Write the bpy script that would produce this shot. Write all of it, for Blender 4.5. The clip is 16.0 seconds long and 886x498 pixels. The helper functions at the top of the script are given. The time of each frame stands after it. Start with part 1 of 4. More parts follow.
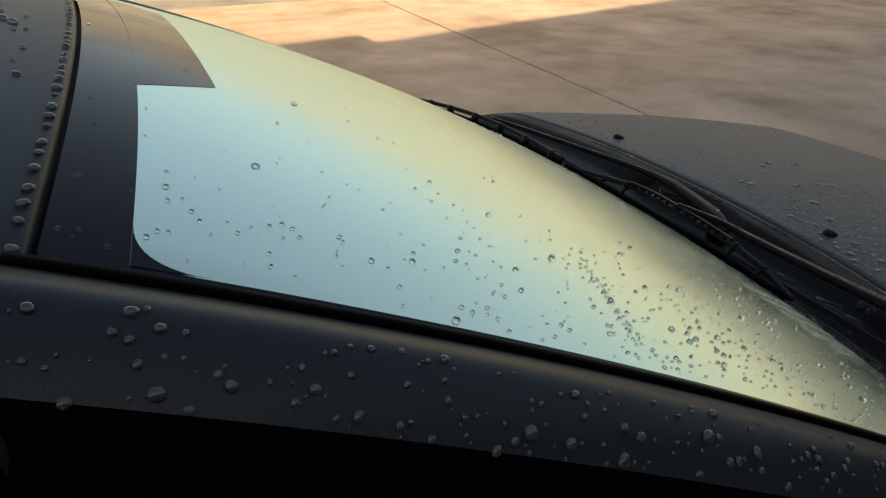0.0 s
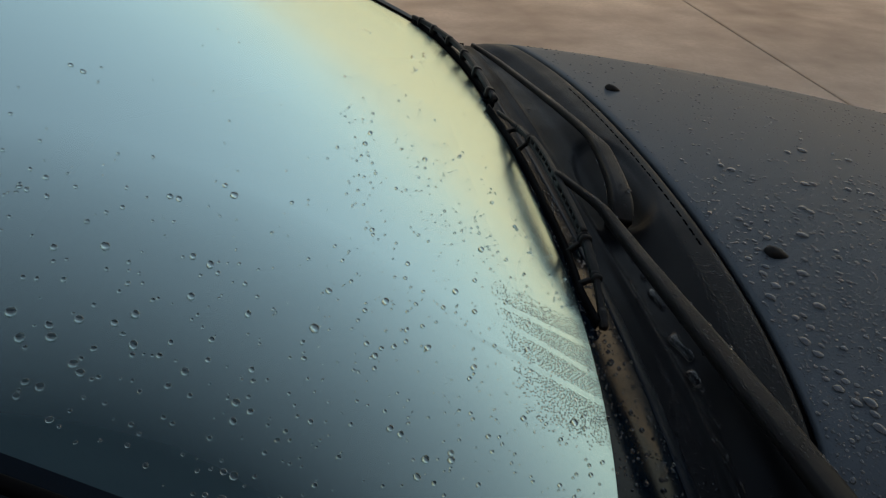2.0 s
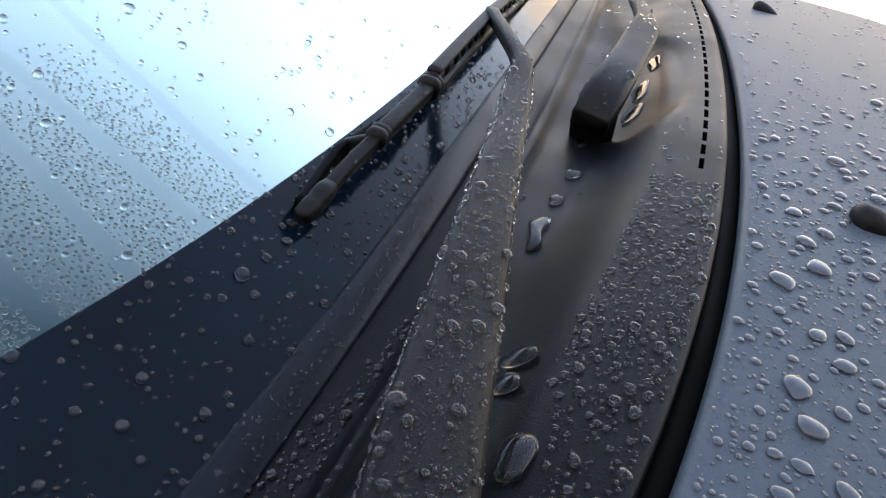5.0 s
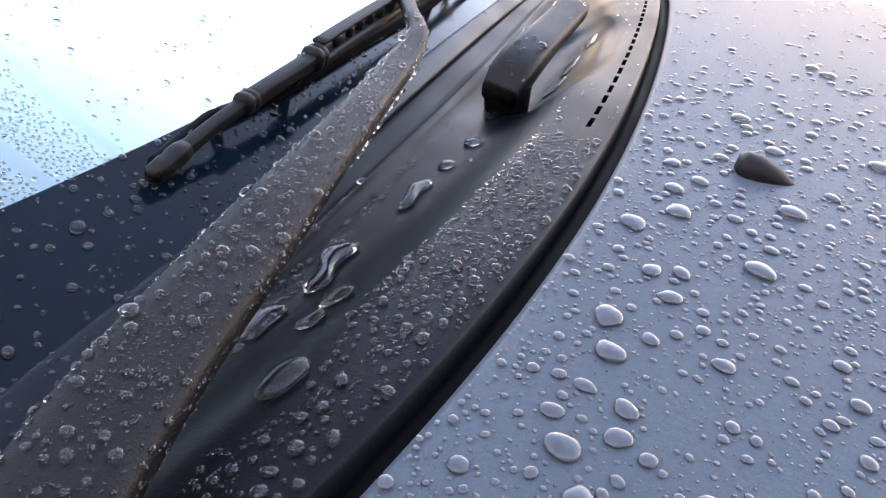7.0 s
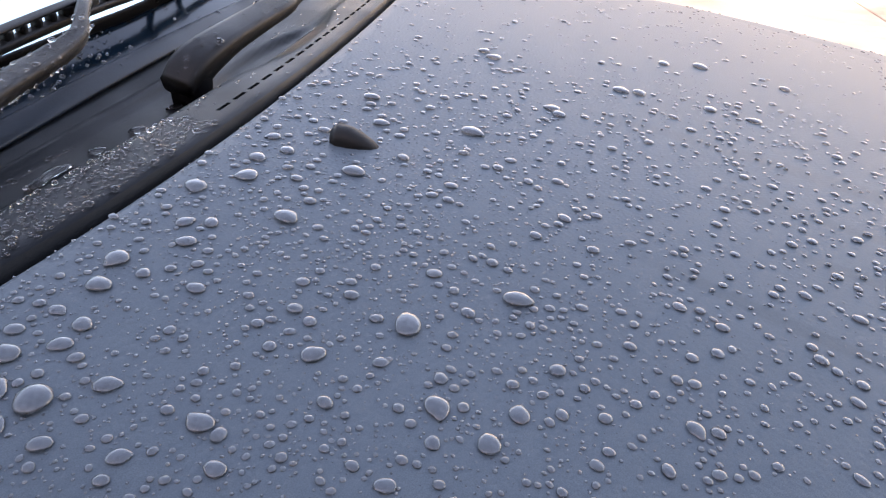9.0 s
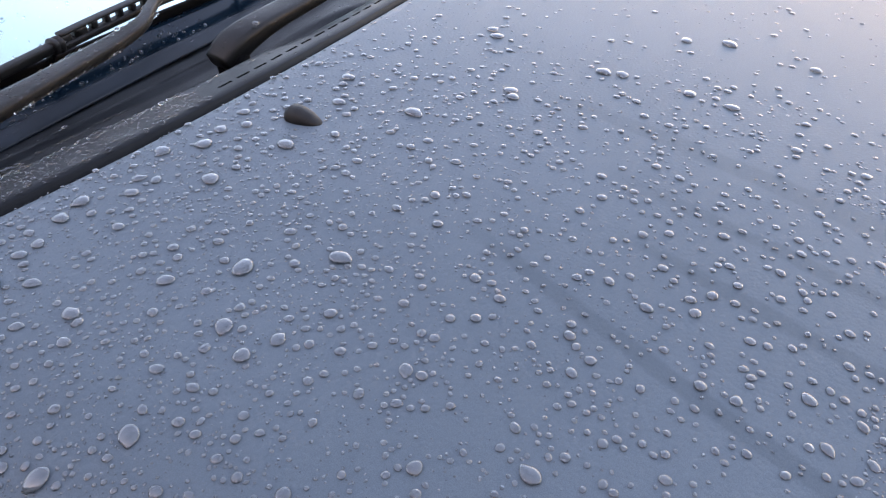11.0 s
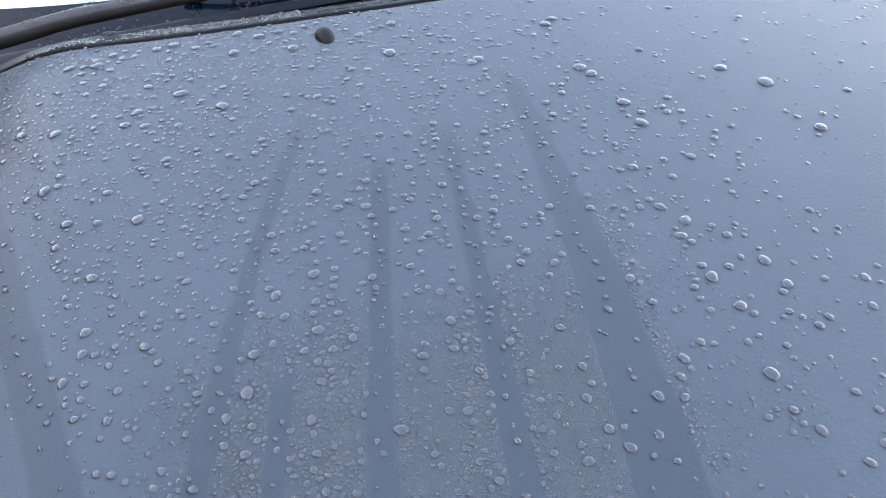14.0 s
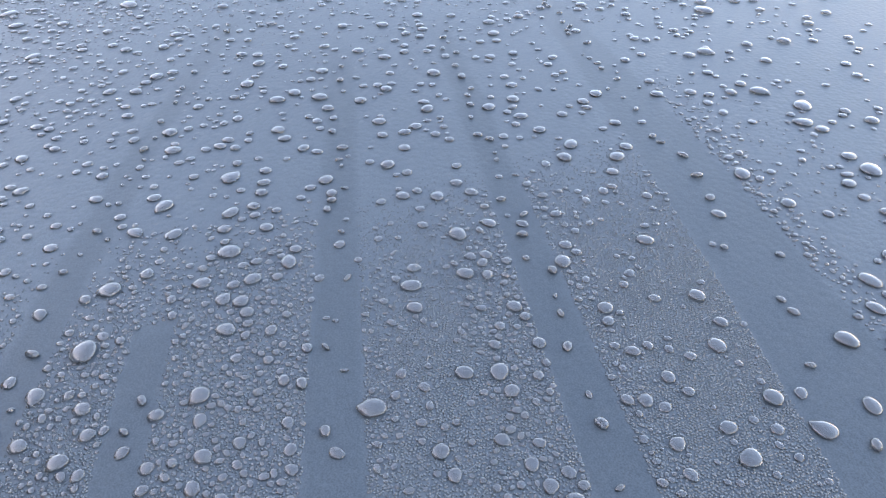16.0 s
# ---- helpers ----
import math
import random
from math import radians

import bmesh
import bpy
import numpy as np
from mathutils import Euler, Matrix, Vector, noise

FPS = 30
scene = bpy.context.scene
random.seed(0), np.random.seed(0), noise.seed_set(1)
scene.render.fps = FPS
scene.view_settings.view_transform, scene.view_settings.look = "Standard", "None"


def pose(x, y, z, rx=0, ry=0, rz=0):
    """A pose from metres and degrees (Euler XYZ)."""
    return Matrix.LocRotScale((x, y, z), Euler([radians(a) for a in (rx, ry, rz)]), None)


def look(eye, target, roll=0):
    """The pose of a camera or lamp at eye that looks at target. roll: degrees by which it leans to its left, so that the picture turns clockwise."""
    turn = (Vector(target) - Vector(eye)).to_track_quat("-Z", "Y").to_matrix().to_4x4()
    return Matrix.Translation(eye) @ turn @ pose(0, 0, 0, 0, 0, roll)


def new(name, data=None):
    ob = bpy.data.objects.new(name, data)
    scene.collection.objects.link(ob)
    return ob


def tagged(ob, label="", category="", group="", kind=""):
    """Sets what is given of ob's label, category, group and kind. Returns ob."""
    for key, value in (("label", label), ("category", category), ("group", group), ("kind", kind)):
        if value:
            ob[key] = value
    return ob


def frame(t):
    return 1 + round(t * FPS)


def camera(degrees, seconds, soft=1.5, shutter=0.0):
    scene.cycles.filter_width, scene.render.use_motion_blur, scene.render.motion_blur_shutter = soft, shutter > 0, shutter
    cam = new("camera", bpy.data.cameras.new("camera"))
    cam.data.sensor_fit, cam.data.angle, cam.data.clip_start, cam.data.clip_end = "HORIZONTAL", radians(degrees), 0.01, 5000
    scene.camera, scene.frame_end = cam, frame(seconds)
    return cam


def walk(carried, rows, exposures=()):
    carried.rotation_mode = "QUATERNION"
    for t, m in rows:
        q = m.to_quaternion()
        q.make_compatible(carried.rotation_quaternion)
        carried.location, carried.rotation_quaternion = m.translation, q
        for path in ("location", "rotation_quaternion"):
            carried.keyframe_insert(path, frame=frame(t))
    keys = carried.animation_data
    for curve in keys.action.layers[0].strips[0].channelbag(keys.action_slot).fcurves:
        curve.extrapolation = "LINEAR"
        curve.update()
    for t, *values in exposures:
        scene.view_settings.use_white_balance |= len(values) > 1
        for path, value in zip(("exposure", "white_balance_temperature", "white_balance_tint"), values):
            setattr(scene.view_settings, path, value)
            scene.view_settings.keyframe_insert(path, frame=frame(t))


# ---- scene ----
cam = camera(65.0, 16.0, soft=1.2)
PATH = [
    (0.0, -0.8880, -0.7869, 1.4639, 62.21, -0.21, -26.18),
    (0.5, -0.7632, -0.7755, 1.4261, 60.13, 0.06, -24.15),
    (1.0, -0.6400, -0.7513, 1.4058, 59.27, 0.08, -20.00),
    (1.5, -0.5304, -0.7494, 1.3887, 57.13, 0.06, -16.27),
    (2.0, -0.4186, -0.7567, 1.3795, 57.55, -2.37, -8.06),
    (2.5, -0.3399, -0.7311, 1.3655, 56.94, -2.94, -1.67),
    (3.0, -0.2667, -0.6641, 1.3242, 56.41, -3.35, -2.46),
    (3.5, -0.2095, -0.6183, 1.2689, 56.13, -4.44, 1.83),
    (6.0, -0.0933, -0.5300, 1.1359, 60.36, -2.19, 20.04),
    (6.5, -0.0810, -0.5330, 1.1384, 60.06, -1.39, 19.79),
    (7.0, -0.0471, -0.5368, 1.1398, 59.93, -1.10, 17.67),
    (7.5, -0.0158, -0.5386, 1.1405, 59.89, -1.52, 14.40),
    (8.0, 0.0212, -0.5443, 1.1443, 60.17, -1.76, 10.78),
    (8.5, 0.0617, -0.5543, 1.1461, 60.34, -1.42, 8.29),
    (11.0, 0.2709, -0.5625, 1.2006, 55.18, 3.55, 25.71),
    (11.5, 0.3498, -0.5558, 1.2040, 56.19, 3.29, 33.80),
    (12.0, 0.4400, -0.5593, 1.2154, 57.40, 4.09, 40.51),
    (12.5, 0.5197, -0.5538, 1.2259, 57.79, 4.23, 46.64),
    (13.0, 0.5732, -0.4942, 1.2076, 57.38, 3.36, 54.14),
    (13.5, 0.6077, -0.4288, 1.1932, 57.57, 3.39, 61.85),
    (14.0, 0.6408, -0.3505, 1.1777, 58.79, 3.62, 69.41),
    (14.5, 0.6360, -0.3201, 1.1527, 58.62, 3.19, 70.66),
    (15.0, 0.6062, -0.3144, 1.1025, 60.10, 3.15, 69.78),
    (15.5, 0.5718, -0.3164, 1.0728, 61.47, 3.27, 68.24),
    (16.0, 0.5436, -0.3299, 1.0556, 62.23, 3.45, 67.43),
]
EXPOSURES = [(0.0, 1.35, 8900, 14), (1.5, 1.22, 8800, 14), (3.0, 1.75, 8200, 15), (3.5, 2.15, 8000, 16), (6.0, 4.0, 8000, 28), (7.0, 4.15, 8000, 30), (8.0, 4.15, 8000, 30), (8.5, 3.75, 8000, 30), (11.0, 4.15, 8100, 28),
             (12.5, 4.25, 8000, 25), (16.0, 4.3, 7900, 22)]
walk(cam, [(t, pose(*row)) for t, *row in PATH], exposures=EXPOSURES)

# ---- sky and sun ----
SUN_ELEVATION = 20.0
world = bpy.data.worlds.new("sky")
scene.world = world
world.use_nodes = True
sky = world.node_tree.nodes.new("ShaderNodeTexSky")
sky.sky_type, sky.sun_disc = "NISHITA", False
sky.sun_elevation, sky.sun_rotation = radians(SUN_ELEVATION), radians(180.0)
sky.dust_density, sky.air_density = 3.0, 1.1
world.node_tree.nodes["Background"].inputs["Strength"].default_value = 0.09
world.node_tree.links.new(sky.outputs[0], world.node_tree.nodes["Background"].inputs["Color"])
sun = new("sun", bpy.data.lights.new("sun", "SUN"))
sun.data.energy, sun.data.angle, sun.data.color = 5.0, radians(0.6), (1.0, 0.83, 0.6)
sun.matrix_world = look((0, -20, 20 * math.tan(radians(SUN_ELEVATION))), (0, 0, 0))


# ---- materials ----
class Nodes:
    """A principled material and short ways to add nodes to it."""

    def __init__(self, name, color, rough, metal=0.0, coat=0.0):
        self.m = bpy.data.materials.new(name)
        self.m.use_nodes = True
        self.n, self.l = self.m.node_tree.nodes, self.m.node_tree.links
        self.b = self.n["Principled BSDF"]
        self.set("Base Color", (*color, 1))
        self.set("Roughness", rough)
        self.set("Metallic", metal)
        self.set("Coat Weight", coat)
        self.at = self.n.new("ShaderNodeTexCoord").outputs["Object"]

    def set(self, socket, value):
        if isinstance(value, bpy.types.NodeSocket):
            self.l.new(value, self.b.inputs[socket])
        else:
            self.b.inputs[socket].default_value = value

    def feed(self, socket, value):
        if isinstance(value, bpy.types.NodeSocket):
            self.l.new(value, socket)
        else:
            socket.default_value = value

    def math(self, op, a, b=0.0, c=0.0, clamp=False):
        node = self.n.new("ShaderNodeMath")
        node.operation, node.use_clamp = op, clamp
        for socket, value in zip(node.inputs, (a, b, c)):
            self.feed(socket, value)
        return node.outputs[0]

    def noise(self, scale, detail=4.0, stretch=(1, 1, 1)):
        mp = self.n.new("ShaderNodeMapping")
        mp.inputs["Scale"].default_value = stretch
        self.l.new(self.at, mp.inputs["Vector"])
        t = self.n.new("ShaderNodeTexNoise")
        t.inputs["Scale"].default_value, t.inputs["Detail"].default_value = scale, detail
        self.l.new(mp.outputs[0], t.inputs["Vector"])
        return t.outputs["Fac"]

    def spread(self, fac, low, high):
        """Maps a factor round 0.5 to a value between low and high."""
        r = self.n.new("ShaderNodeMapRange")
        r.inputs["From Min"].default_value, r.inputs["From Max"].default_value = 0.3, 0.7
        r.inputs["To Min"].default_value, r.inputs["To Max"].default_value = low, high
        self.l.new(fac, r.inputs["Value"])
        return r.outputs[0]

    def mix(self, fac, a, b):
        x = self.n.new("ShaderNodeMix")
        x.data_type = "RGBA"
        self.feed(x.inputs[0], fac)
        self.feed(x.inputs[6], a if isinstance(a, bpy.types.NodeSocket) else (*a, 1))
        self.feed(x.inputs[7], b if isinstance(b, bpy.types.NodeSocket) else (*b, 1))
        return x.outputs[2]

    def bump(self, height, strength, distance):
        x = self.n.new("ShaderNodeBump")
        x.inputs["Strength"].default_value, x.inputs["Distance"].default_value = strength, distance
        self.l.new(height, x.inputs["Height"])
        self.set("Normal", x.outputs["Normal"])
        return x.outputs["Normal"]

    def axes(self):
        s = self.n.new("ShaderNodeSeparateXYZ")
        self.l.new(self.at, s.inputs[0])
        return s.outputs

    def tracks(self, lines, edge=0.0012, grow=0.0):
        """1 where water has run off along one of the lines (x0, y0, slope, bend, width, widening, x_end), 0 elsewhere."""
        x, y, _ = self.axes()
        ragged = self.math("MULTIPLY", self.math("SUBTRACT", self.noise(60, 3, (0.5, 1, 1)), 0.5), 0.006)
        total = None
        for x0, y0, slope, bend, width, widening, fade in lines:
            d = self.math("SUBTRACT", x, x0)
            mid = self.math("ADD", self.math("MULTIPLY", d, self.math("MULTIPLY_ADD", d, bend, slope)), y0)
            off = self.math("ABSOLUTE", self.math("ADD", self.math("SUBTRACT", y, mid), ragged))
            half = self.math("MULTIPLY_ADD", self.math("ABSOLUTE", d), widening, width + grow)
            inside = self.math("DIVIDE", self.math("SUBTRACT", half, off), edge, clamp=True)
            inside = self.math("MULTIPLY", inside, self.math("DIVIDE", d, fade, clamp=True))
            total = inside if total is None else self.math("MAXIMUM", total, inside)
        return total


# lines along which water has run off; the last is the bonnet crease, whose dark shading is put in as a track: x0, y0,
# slope, bend, half width, widening, length of the fade-in
HOOD_TRACKS = [
    (0.105, -0.1125, -0.183, -0.176, 0.0052, 0.029, 0.07), (0.205, -0.2468, -0.303, 0.0, 0.0048, 0.008, 0.03),
    (0.175, -0.1891, -0.25, -0.025, 0.0048, 0.005, 0.07), (0.125, -0.2781, -0.462, 0.228, 0.004, 0.008, 0.05),
    (0.367, -0.3455, -0.266, 0.0, 0.0048, 0.0, 0.012), (0.035, -0.5267, 0.22, 0.0, 0.008, 0.004, 0.1),
]
GLASS_TRACKS = [(-0.22, -0.3745, -0.10, 0.0, 0.0036, 0.0, -0.001), (-0.22, -0.410, -0.27, 0.0, 0.0034, 0.0, -0.001),
                (-0.22, -0.346, -0.18, 0.0, 0.0034, 0.0, -0.001), (-0.22, -0.436, -0.20, 0.0, 0.0036, 0.0, -0.001)]


def paint_material(name, dew_share):
    """Metallic paint, misted with dew where dew_share is 1; at 0 a darker copy with shade in its colour."""
    p = Nodes(name, (0.05, 0.055, 0.065), 0.4, 0.0)
    run = p.tracks(HOOD_TRACKS, 0.003, 0.002)
    flake = p.noise(2500, 1)
    cloudy = p.noise(7, 4)
    dewy = p.math("MULTIPLY", p.math("MULTIPLY_ADD", run, -0.32, 1.0), p.math("MULTIPLY", p.spread(cloudy, 0.8, 1.0), dew_share))
    bare = p.mix(p.spread(flake, 0.0, 1.0), (0.014, 0.024, 0.032), (0.028, 0.042, 0.053))
    p.set("Base Color", p.mix(dewy, bare, p.mix(p.spread(flake, 0.0, 1.0), (0.057, 0.077, 0.093), (0.086, 0.111, 0.130))))
    p.set("Metallic", 0.08)
    p.set("Specular IOR Level", 0.09)
    p.set("Roughness", p.math("MULTIPLY_ADD", dewy, 0.08, 0.42))
    p.set("Coat Weight", p.math("MULTIPLY_ADD", dewy, -0.02, 0.12))
    p.set("Coat Roughness", p.math("MULTIPLY_ADD", dewy, 0.06, 0.24))
    cells = p.n.new("ShaderNodeTexVoronoi")
    cells.inputs["Scale"].default_value = 430.0
    p.l.new(p.at, cells.inputs["Vector"])
    p.bump(p.math("MULTIPLY", dewy, p.math("SUBTRACT", 0.5, cells.outputs["Distance"])), 0.22, 0.0008)
    return p.m


def plastic_material(name, color, rough, grain, strength, gloss=0.5):
    p = Nodes(name, color, rough)
    p.set("Base Color", p.mix(p.spread(p.noise(25, 5), 0, 1), tuple(c * 0.75 for c in color), tuple(c * 1.3 for c in color)))
    p.set("Roughness", p.spread(p.noise(14, 4), rough - 0.08, rough + 0.08))
    p.set("Specular IOR Level", gloss)
    p.bump(p.noise(grain, 2), strength, 0.0004)
    return p.m


def concrete_material():
    p = Nodes("stained_concrete", (0.4, 0.34, 0.29), 0.85)
    stain = p.math("ADD", p.math("MULTIPLY", p.spread(p.noise(0.75, 8, (1.0, 0.8, 1)), 0, 1), 0.6), p.math("MULTIPLY", p.spread(p.noise(2.4, 7), 0, 1), 0.4))
    fine = p.spread(p.noise(30, 6), 0, 1)
    base = p.mix(stain, (0.25, 0.17, 0.115), (0.74, 0.60, 0.47))
    p.set("Base Color", p.mix(p.math("MULTIPLY", fine, 0.35), base, (0.4, 0.31, 0.235)))
    p.bump(p.noise(120, 5), 0.5, 0.004)
    return p.m


def soil_material():
    p = Nodes("dry_earth", (0.27, 0.16, 0.09), 0.95)
    p.set("Base Color", p.mix(p.spread(p.noise(1.5, 8), 0, 1), (0.2, 0.198, 0.18), (0.31, 0.305, 0.285)))
    p.bump(p.noise(20, 8), 0.8, 0.03)
    return p.m


def glass_material():
    """Windscreen glass, misted inside and dewy outside: the flatter the view, the more the mist gleams."""
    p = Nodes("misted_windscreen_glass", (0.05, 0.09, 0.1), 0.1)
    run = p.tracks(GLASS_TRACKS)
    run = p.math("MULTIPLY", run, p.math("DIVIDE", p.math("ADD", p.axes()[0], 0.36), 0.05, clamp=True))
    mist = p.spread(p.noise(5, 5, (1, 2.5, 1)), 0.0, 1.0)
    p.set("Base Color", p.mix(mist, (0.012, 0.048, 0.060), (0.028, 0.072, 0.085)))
    p.set("Roughness", 0.12)
    gleam = p.n.new("ShaderNodeBsdfGlossy")
    gleam.inputs["Color"].default_value = (0.76, 0.98, 0.91, 1)
    p.feed(gleam.inputs["Roughness"], p.math("MULTIPLY_ADD", mist, 0.05, 0.2))
    face = p.n.new("ShaderNodeLayerWeight")
    face.inputs["Blend"].default_value = 0.5
    weight = p.math("MULTIPLY", p.math("SUBTRACT", face.outputs["Facing"], 0.15), p.math("MULTIPLY_ADD", run, -0.35, p.math("MULTIPLY_ADD", mist, 0.25, 3.1)), clamp=True)
    wet = p.n.new("ShaderNodeMixShader")
    p.l.new(weight, wet.inputs[0])
    p.l.new(p.b.outputs[0], wet.inputs[1])
    p.l.new(gleam.outputs[0], wet.inputs[2])
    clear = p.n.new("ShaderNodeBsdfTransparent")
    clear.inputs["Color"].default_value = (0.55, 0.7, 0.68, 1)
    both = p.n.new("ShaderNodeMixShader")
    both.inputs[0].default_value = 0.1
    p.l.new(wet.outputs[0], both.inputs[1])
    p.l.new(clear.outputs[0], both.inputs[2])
    p.l.new(both.outputs[0], p.n["Material Output"].inputs["Surface"])
    return p.m


def water_material():
    p = Nodes("clear_water", (1, 1, 1), 0.0)
    p.set("Transmission Weight", 1.0)
    p.set("IOR", 1.333)
    return p.m


def dew_material():
    """Dew too fine to see through: it scatters light and gleams."""
    p = Nodes("fine_dew", (0.076, 0.098, 0.114), 0.12)
    p.set("Specular IOR Level", 0.5)
    return p.m


def bead_material(name, clear, gathered_tint, share):
    """Beads of water: partly clear, partly bending the light, with an opaque tint in place of the light that they
    gather.
    """
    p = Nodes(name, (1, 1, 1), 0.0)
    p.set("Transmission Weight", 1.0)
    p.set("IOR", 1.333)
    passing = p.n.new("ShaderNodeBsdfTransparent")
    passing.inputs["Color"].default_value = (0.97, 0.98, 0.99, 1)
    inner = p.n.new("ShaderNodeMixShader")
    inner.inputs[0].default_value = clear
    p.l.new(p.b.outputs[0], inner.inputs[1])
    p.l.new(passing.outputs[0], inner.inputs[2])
    # diffuse colour standing in for light gathered inside a drop
    gathered_light = p.n.new("ShaderNodeBsdfPrincipled")
    gathered_light.inputs["Base Color"].default_value = (*gathered_tint, 1)
    gathered_light.inputs["Roughness"].default_value = 0.06
    gathered_light.inputs["Coat Weight"].default_value = 1.0
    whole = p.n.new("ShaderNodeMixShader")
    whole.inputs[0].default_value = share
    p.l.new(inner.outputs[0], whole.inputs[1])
    p.l.new(gathered_light.outputs[0], whole.inputs[2])
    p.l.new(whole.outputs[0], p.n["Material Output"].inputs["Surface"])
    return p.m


# the copies differ in how much gathered light their tint holds
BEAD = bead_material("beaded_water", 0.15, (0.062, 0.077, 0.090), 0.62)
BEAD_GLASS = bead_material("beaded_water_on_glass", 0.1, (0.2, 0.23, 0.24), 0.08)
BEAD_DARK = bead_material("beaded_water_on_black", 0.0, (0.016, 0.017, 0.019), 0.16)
DEW = dew_material()
PAINT = paint_material("slate_grey_metallic_paint_with_dew", 1.0)
# darker copy for pillars, roof and sides: their shade is in the colour
PAINT_SHADED = paint_material("slate_grey_metallic_paint", 0.0)
PLASTIC = plastic_material("grained_black_plastic", (0.0030, 0.0040, 0.0053), 0.42, 1400, 0.3, 0.12)
ARM = plastic_material("worn_black_wiper_paint", (0.0065, 0.0063, 0.0062), 0.5, 1800, 0.4, 0.18)
RUBBER = plastic_material("black_rubber", (0.002, 0.002, 0.0025), 0.65, 600, 0.3, 0.05)
FRIT = plastic_material("black_ceramic_print", (0.0015, 0.0062, 0.0115), 0.14, 300, 0.03, 0.14)
DARK = plastic_material("dark_cabin_fabric", (0.012, 0.012, 0.013), 0.8, 400, 0.5)
CONCRETE = concrete_material()
SOIL = soil_material()
TRIM = plastic_material("satin_black_trim", (0.0035, 0.0075, 0.0125), 0.4, 700, 0.15, 0.2)
PLASTER = plastic_material("house_plaster", (0.13, 0.1, 0.085), 0.9, 90, 0.4)
# for the added wall that only reflections show
PLASTER_REFLECTED = plastic_material("reflected_wall_plaster", (0.135, 0.148, 0.160), 0.9, 60, 0.4)
METAL = plastic_material("brushed_wheel_metal", (0.4, 0.41, 0.42), 0.35, 300, 0.1)
GLASS = glass_material()
WATER = water_material()


# ---- surfaces of the car, as heights over the plan ----
def hood_z(x, y):
    a = np.abs(y)
    z = 1.0249 - 0.1328 * x - 0.0725 * x * x - 0.063 * y * y
    z = z - 2.2 * np.maximum(0.0, a - 0.44) ** 2 - 1.2 * np.maximum(0.0, x - 0.72) ** 2
    crease = a - (0.528 - 0.31 * x)
    return z - 0.0014 * np.exp(-(crease / 0.017) ** 2)


def hood_rear(y):
    return -0.0472 - 0.1339 * y * y - 0.4782 * y ** 4


def glass_z(x, y):
    return 0.9022 - 0.6818 * x - 0.2001 * x * x - 0.0706 * y * y + 0.1097 * x * y * y - 0.0715 * y ** 4


def bright_low(y):
    return -0.2196 - 0.0642 * y * y - 0.4218 * y ** 4


def glass_low(y):
    return -0.184 - 0.02 * y * y - 0.15 * y ** 4


def glass_top(y):
    return -0.893 - 0.16 * y * y


def bright_top(y):
    return -0.856 - 0.165 * y * y


def glass_side(x):
    return 0.672 + 0.1942 * x - 0.0261 * x * x


def cowl_z(x, y):
    """Plastic panel between the bonnet and the glass: rolled lip, channel, low rib, then up to the glass."""
    xr = hood_rear(y)
    zr = hood_z(xr, y)
    xg = glass_low(y)
    zg = glass_z(xg, y) - 0.004
    d = xr - x
    span = xr - xg
    deep = 0.015 + 0.009 * np.exp(-((y + 0.1) / 0.2) ** 2)
    lip = zr + 0.0005 - 60.0 * np.maximum(0.0, 0.0130 - d) ** 2
    fall = np.clip((d - 0.034) / 0.042, 0, 1)
    fall = fall * fall * (3 - 2 * fall)
    rise = np.clip((d - span * 0.68) / (span * 0.32), 0, 1)
    z = lip - deep * fall
    z = z + (zg - (zr + 0.0005 - deep)) * rise ** 1.3
    z = z + 0.0045 * np.exp(-((d - (span - 0.026)) / 0.0035) ** 2)
    hollow = np.sqrt(((x + 0.106) / 0.034) ** 2 + ((y + 0.06) / 0.115) ** 2)
    hollow = np.clip((1.0 - hollow) / 0.22, 0, 1)
    return z - 0.005 * hollow * hollow * (3 - 2 * hollow)


# ---- mesh helpers ----
def part(name, verts, faces, mat, parent=None, label="", smooth=True, closed=False):
    me = bpy.data.meshes.new(name)
    me.from_pydata([tuple(map(float, v)) for v in verts], [], faces)
    me.materials.append(mat)
    me.polygons.foreach_set("use_smooth", [smooth] * len(me.polygons))
    me.update()
    if closed:
        bm = bmesh.new()
        bm.from_mesh(me)
        bmesh.ops.recalc_face_normals(bm, faces=bm.faces)
        bm.to_mesh(me)
        bm.free()
    elif sum(p.normal.z * p.area for p in me.polygons) < 0:
        me.flip_normals()
    ob = new(name, me)
    ob.parent = parent
    return tagged(ob, label)


def steps(a, b, n):
    return [a + (b - a) * i / n for i in range(n + 1)]


def grid_faces(rows, cols):
    return [(i * cols + j, (i + 1) * cols + j, (i + 1) * cols + j + 1, i * cols + j + 1) for i in range(rows - 1) for j in range(cols - 1)]


def sheet(name, us, vs, place, mat, parent=None, label="", flip=False):
    verts = [place(u, v) for u in us for v in vs]
    faces = grid_faces(len(us), len(vs))
    if flip:
        faces = [f[::-1] for f in faces]
    return part(name, verts, faces, mat, parent, label)


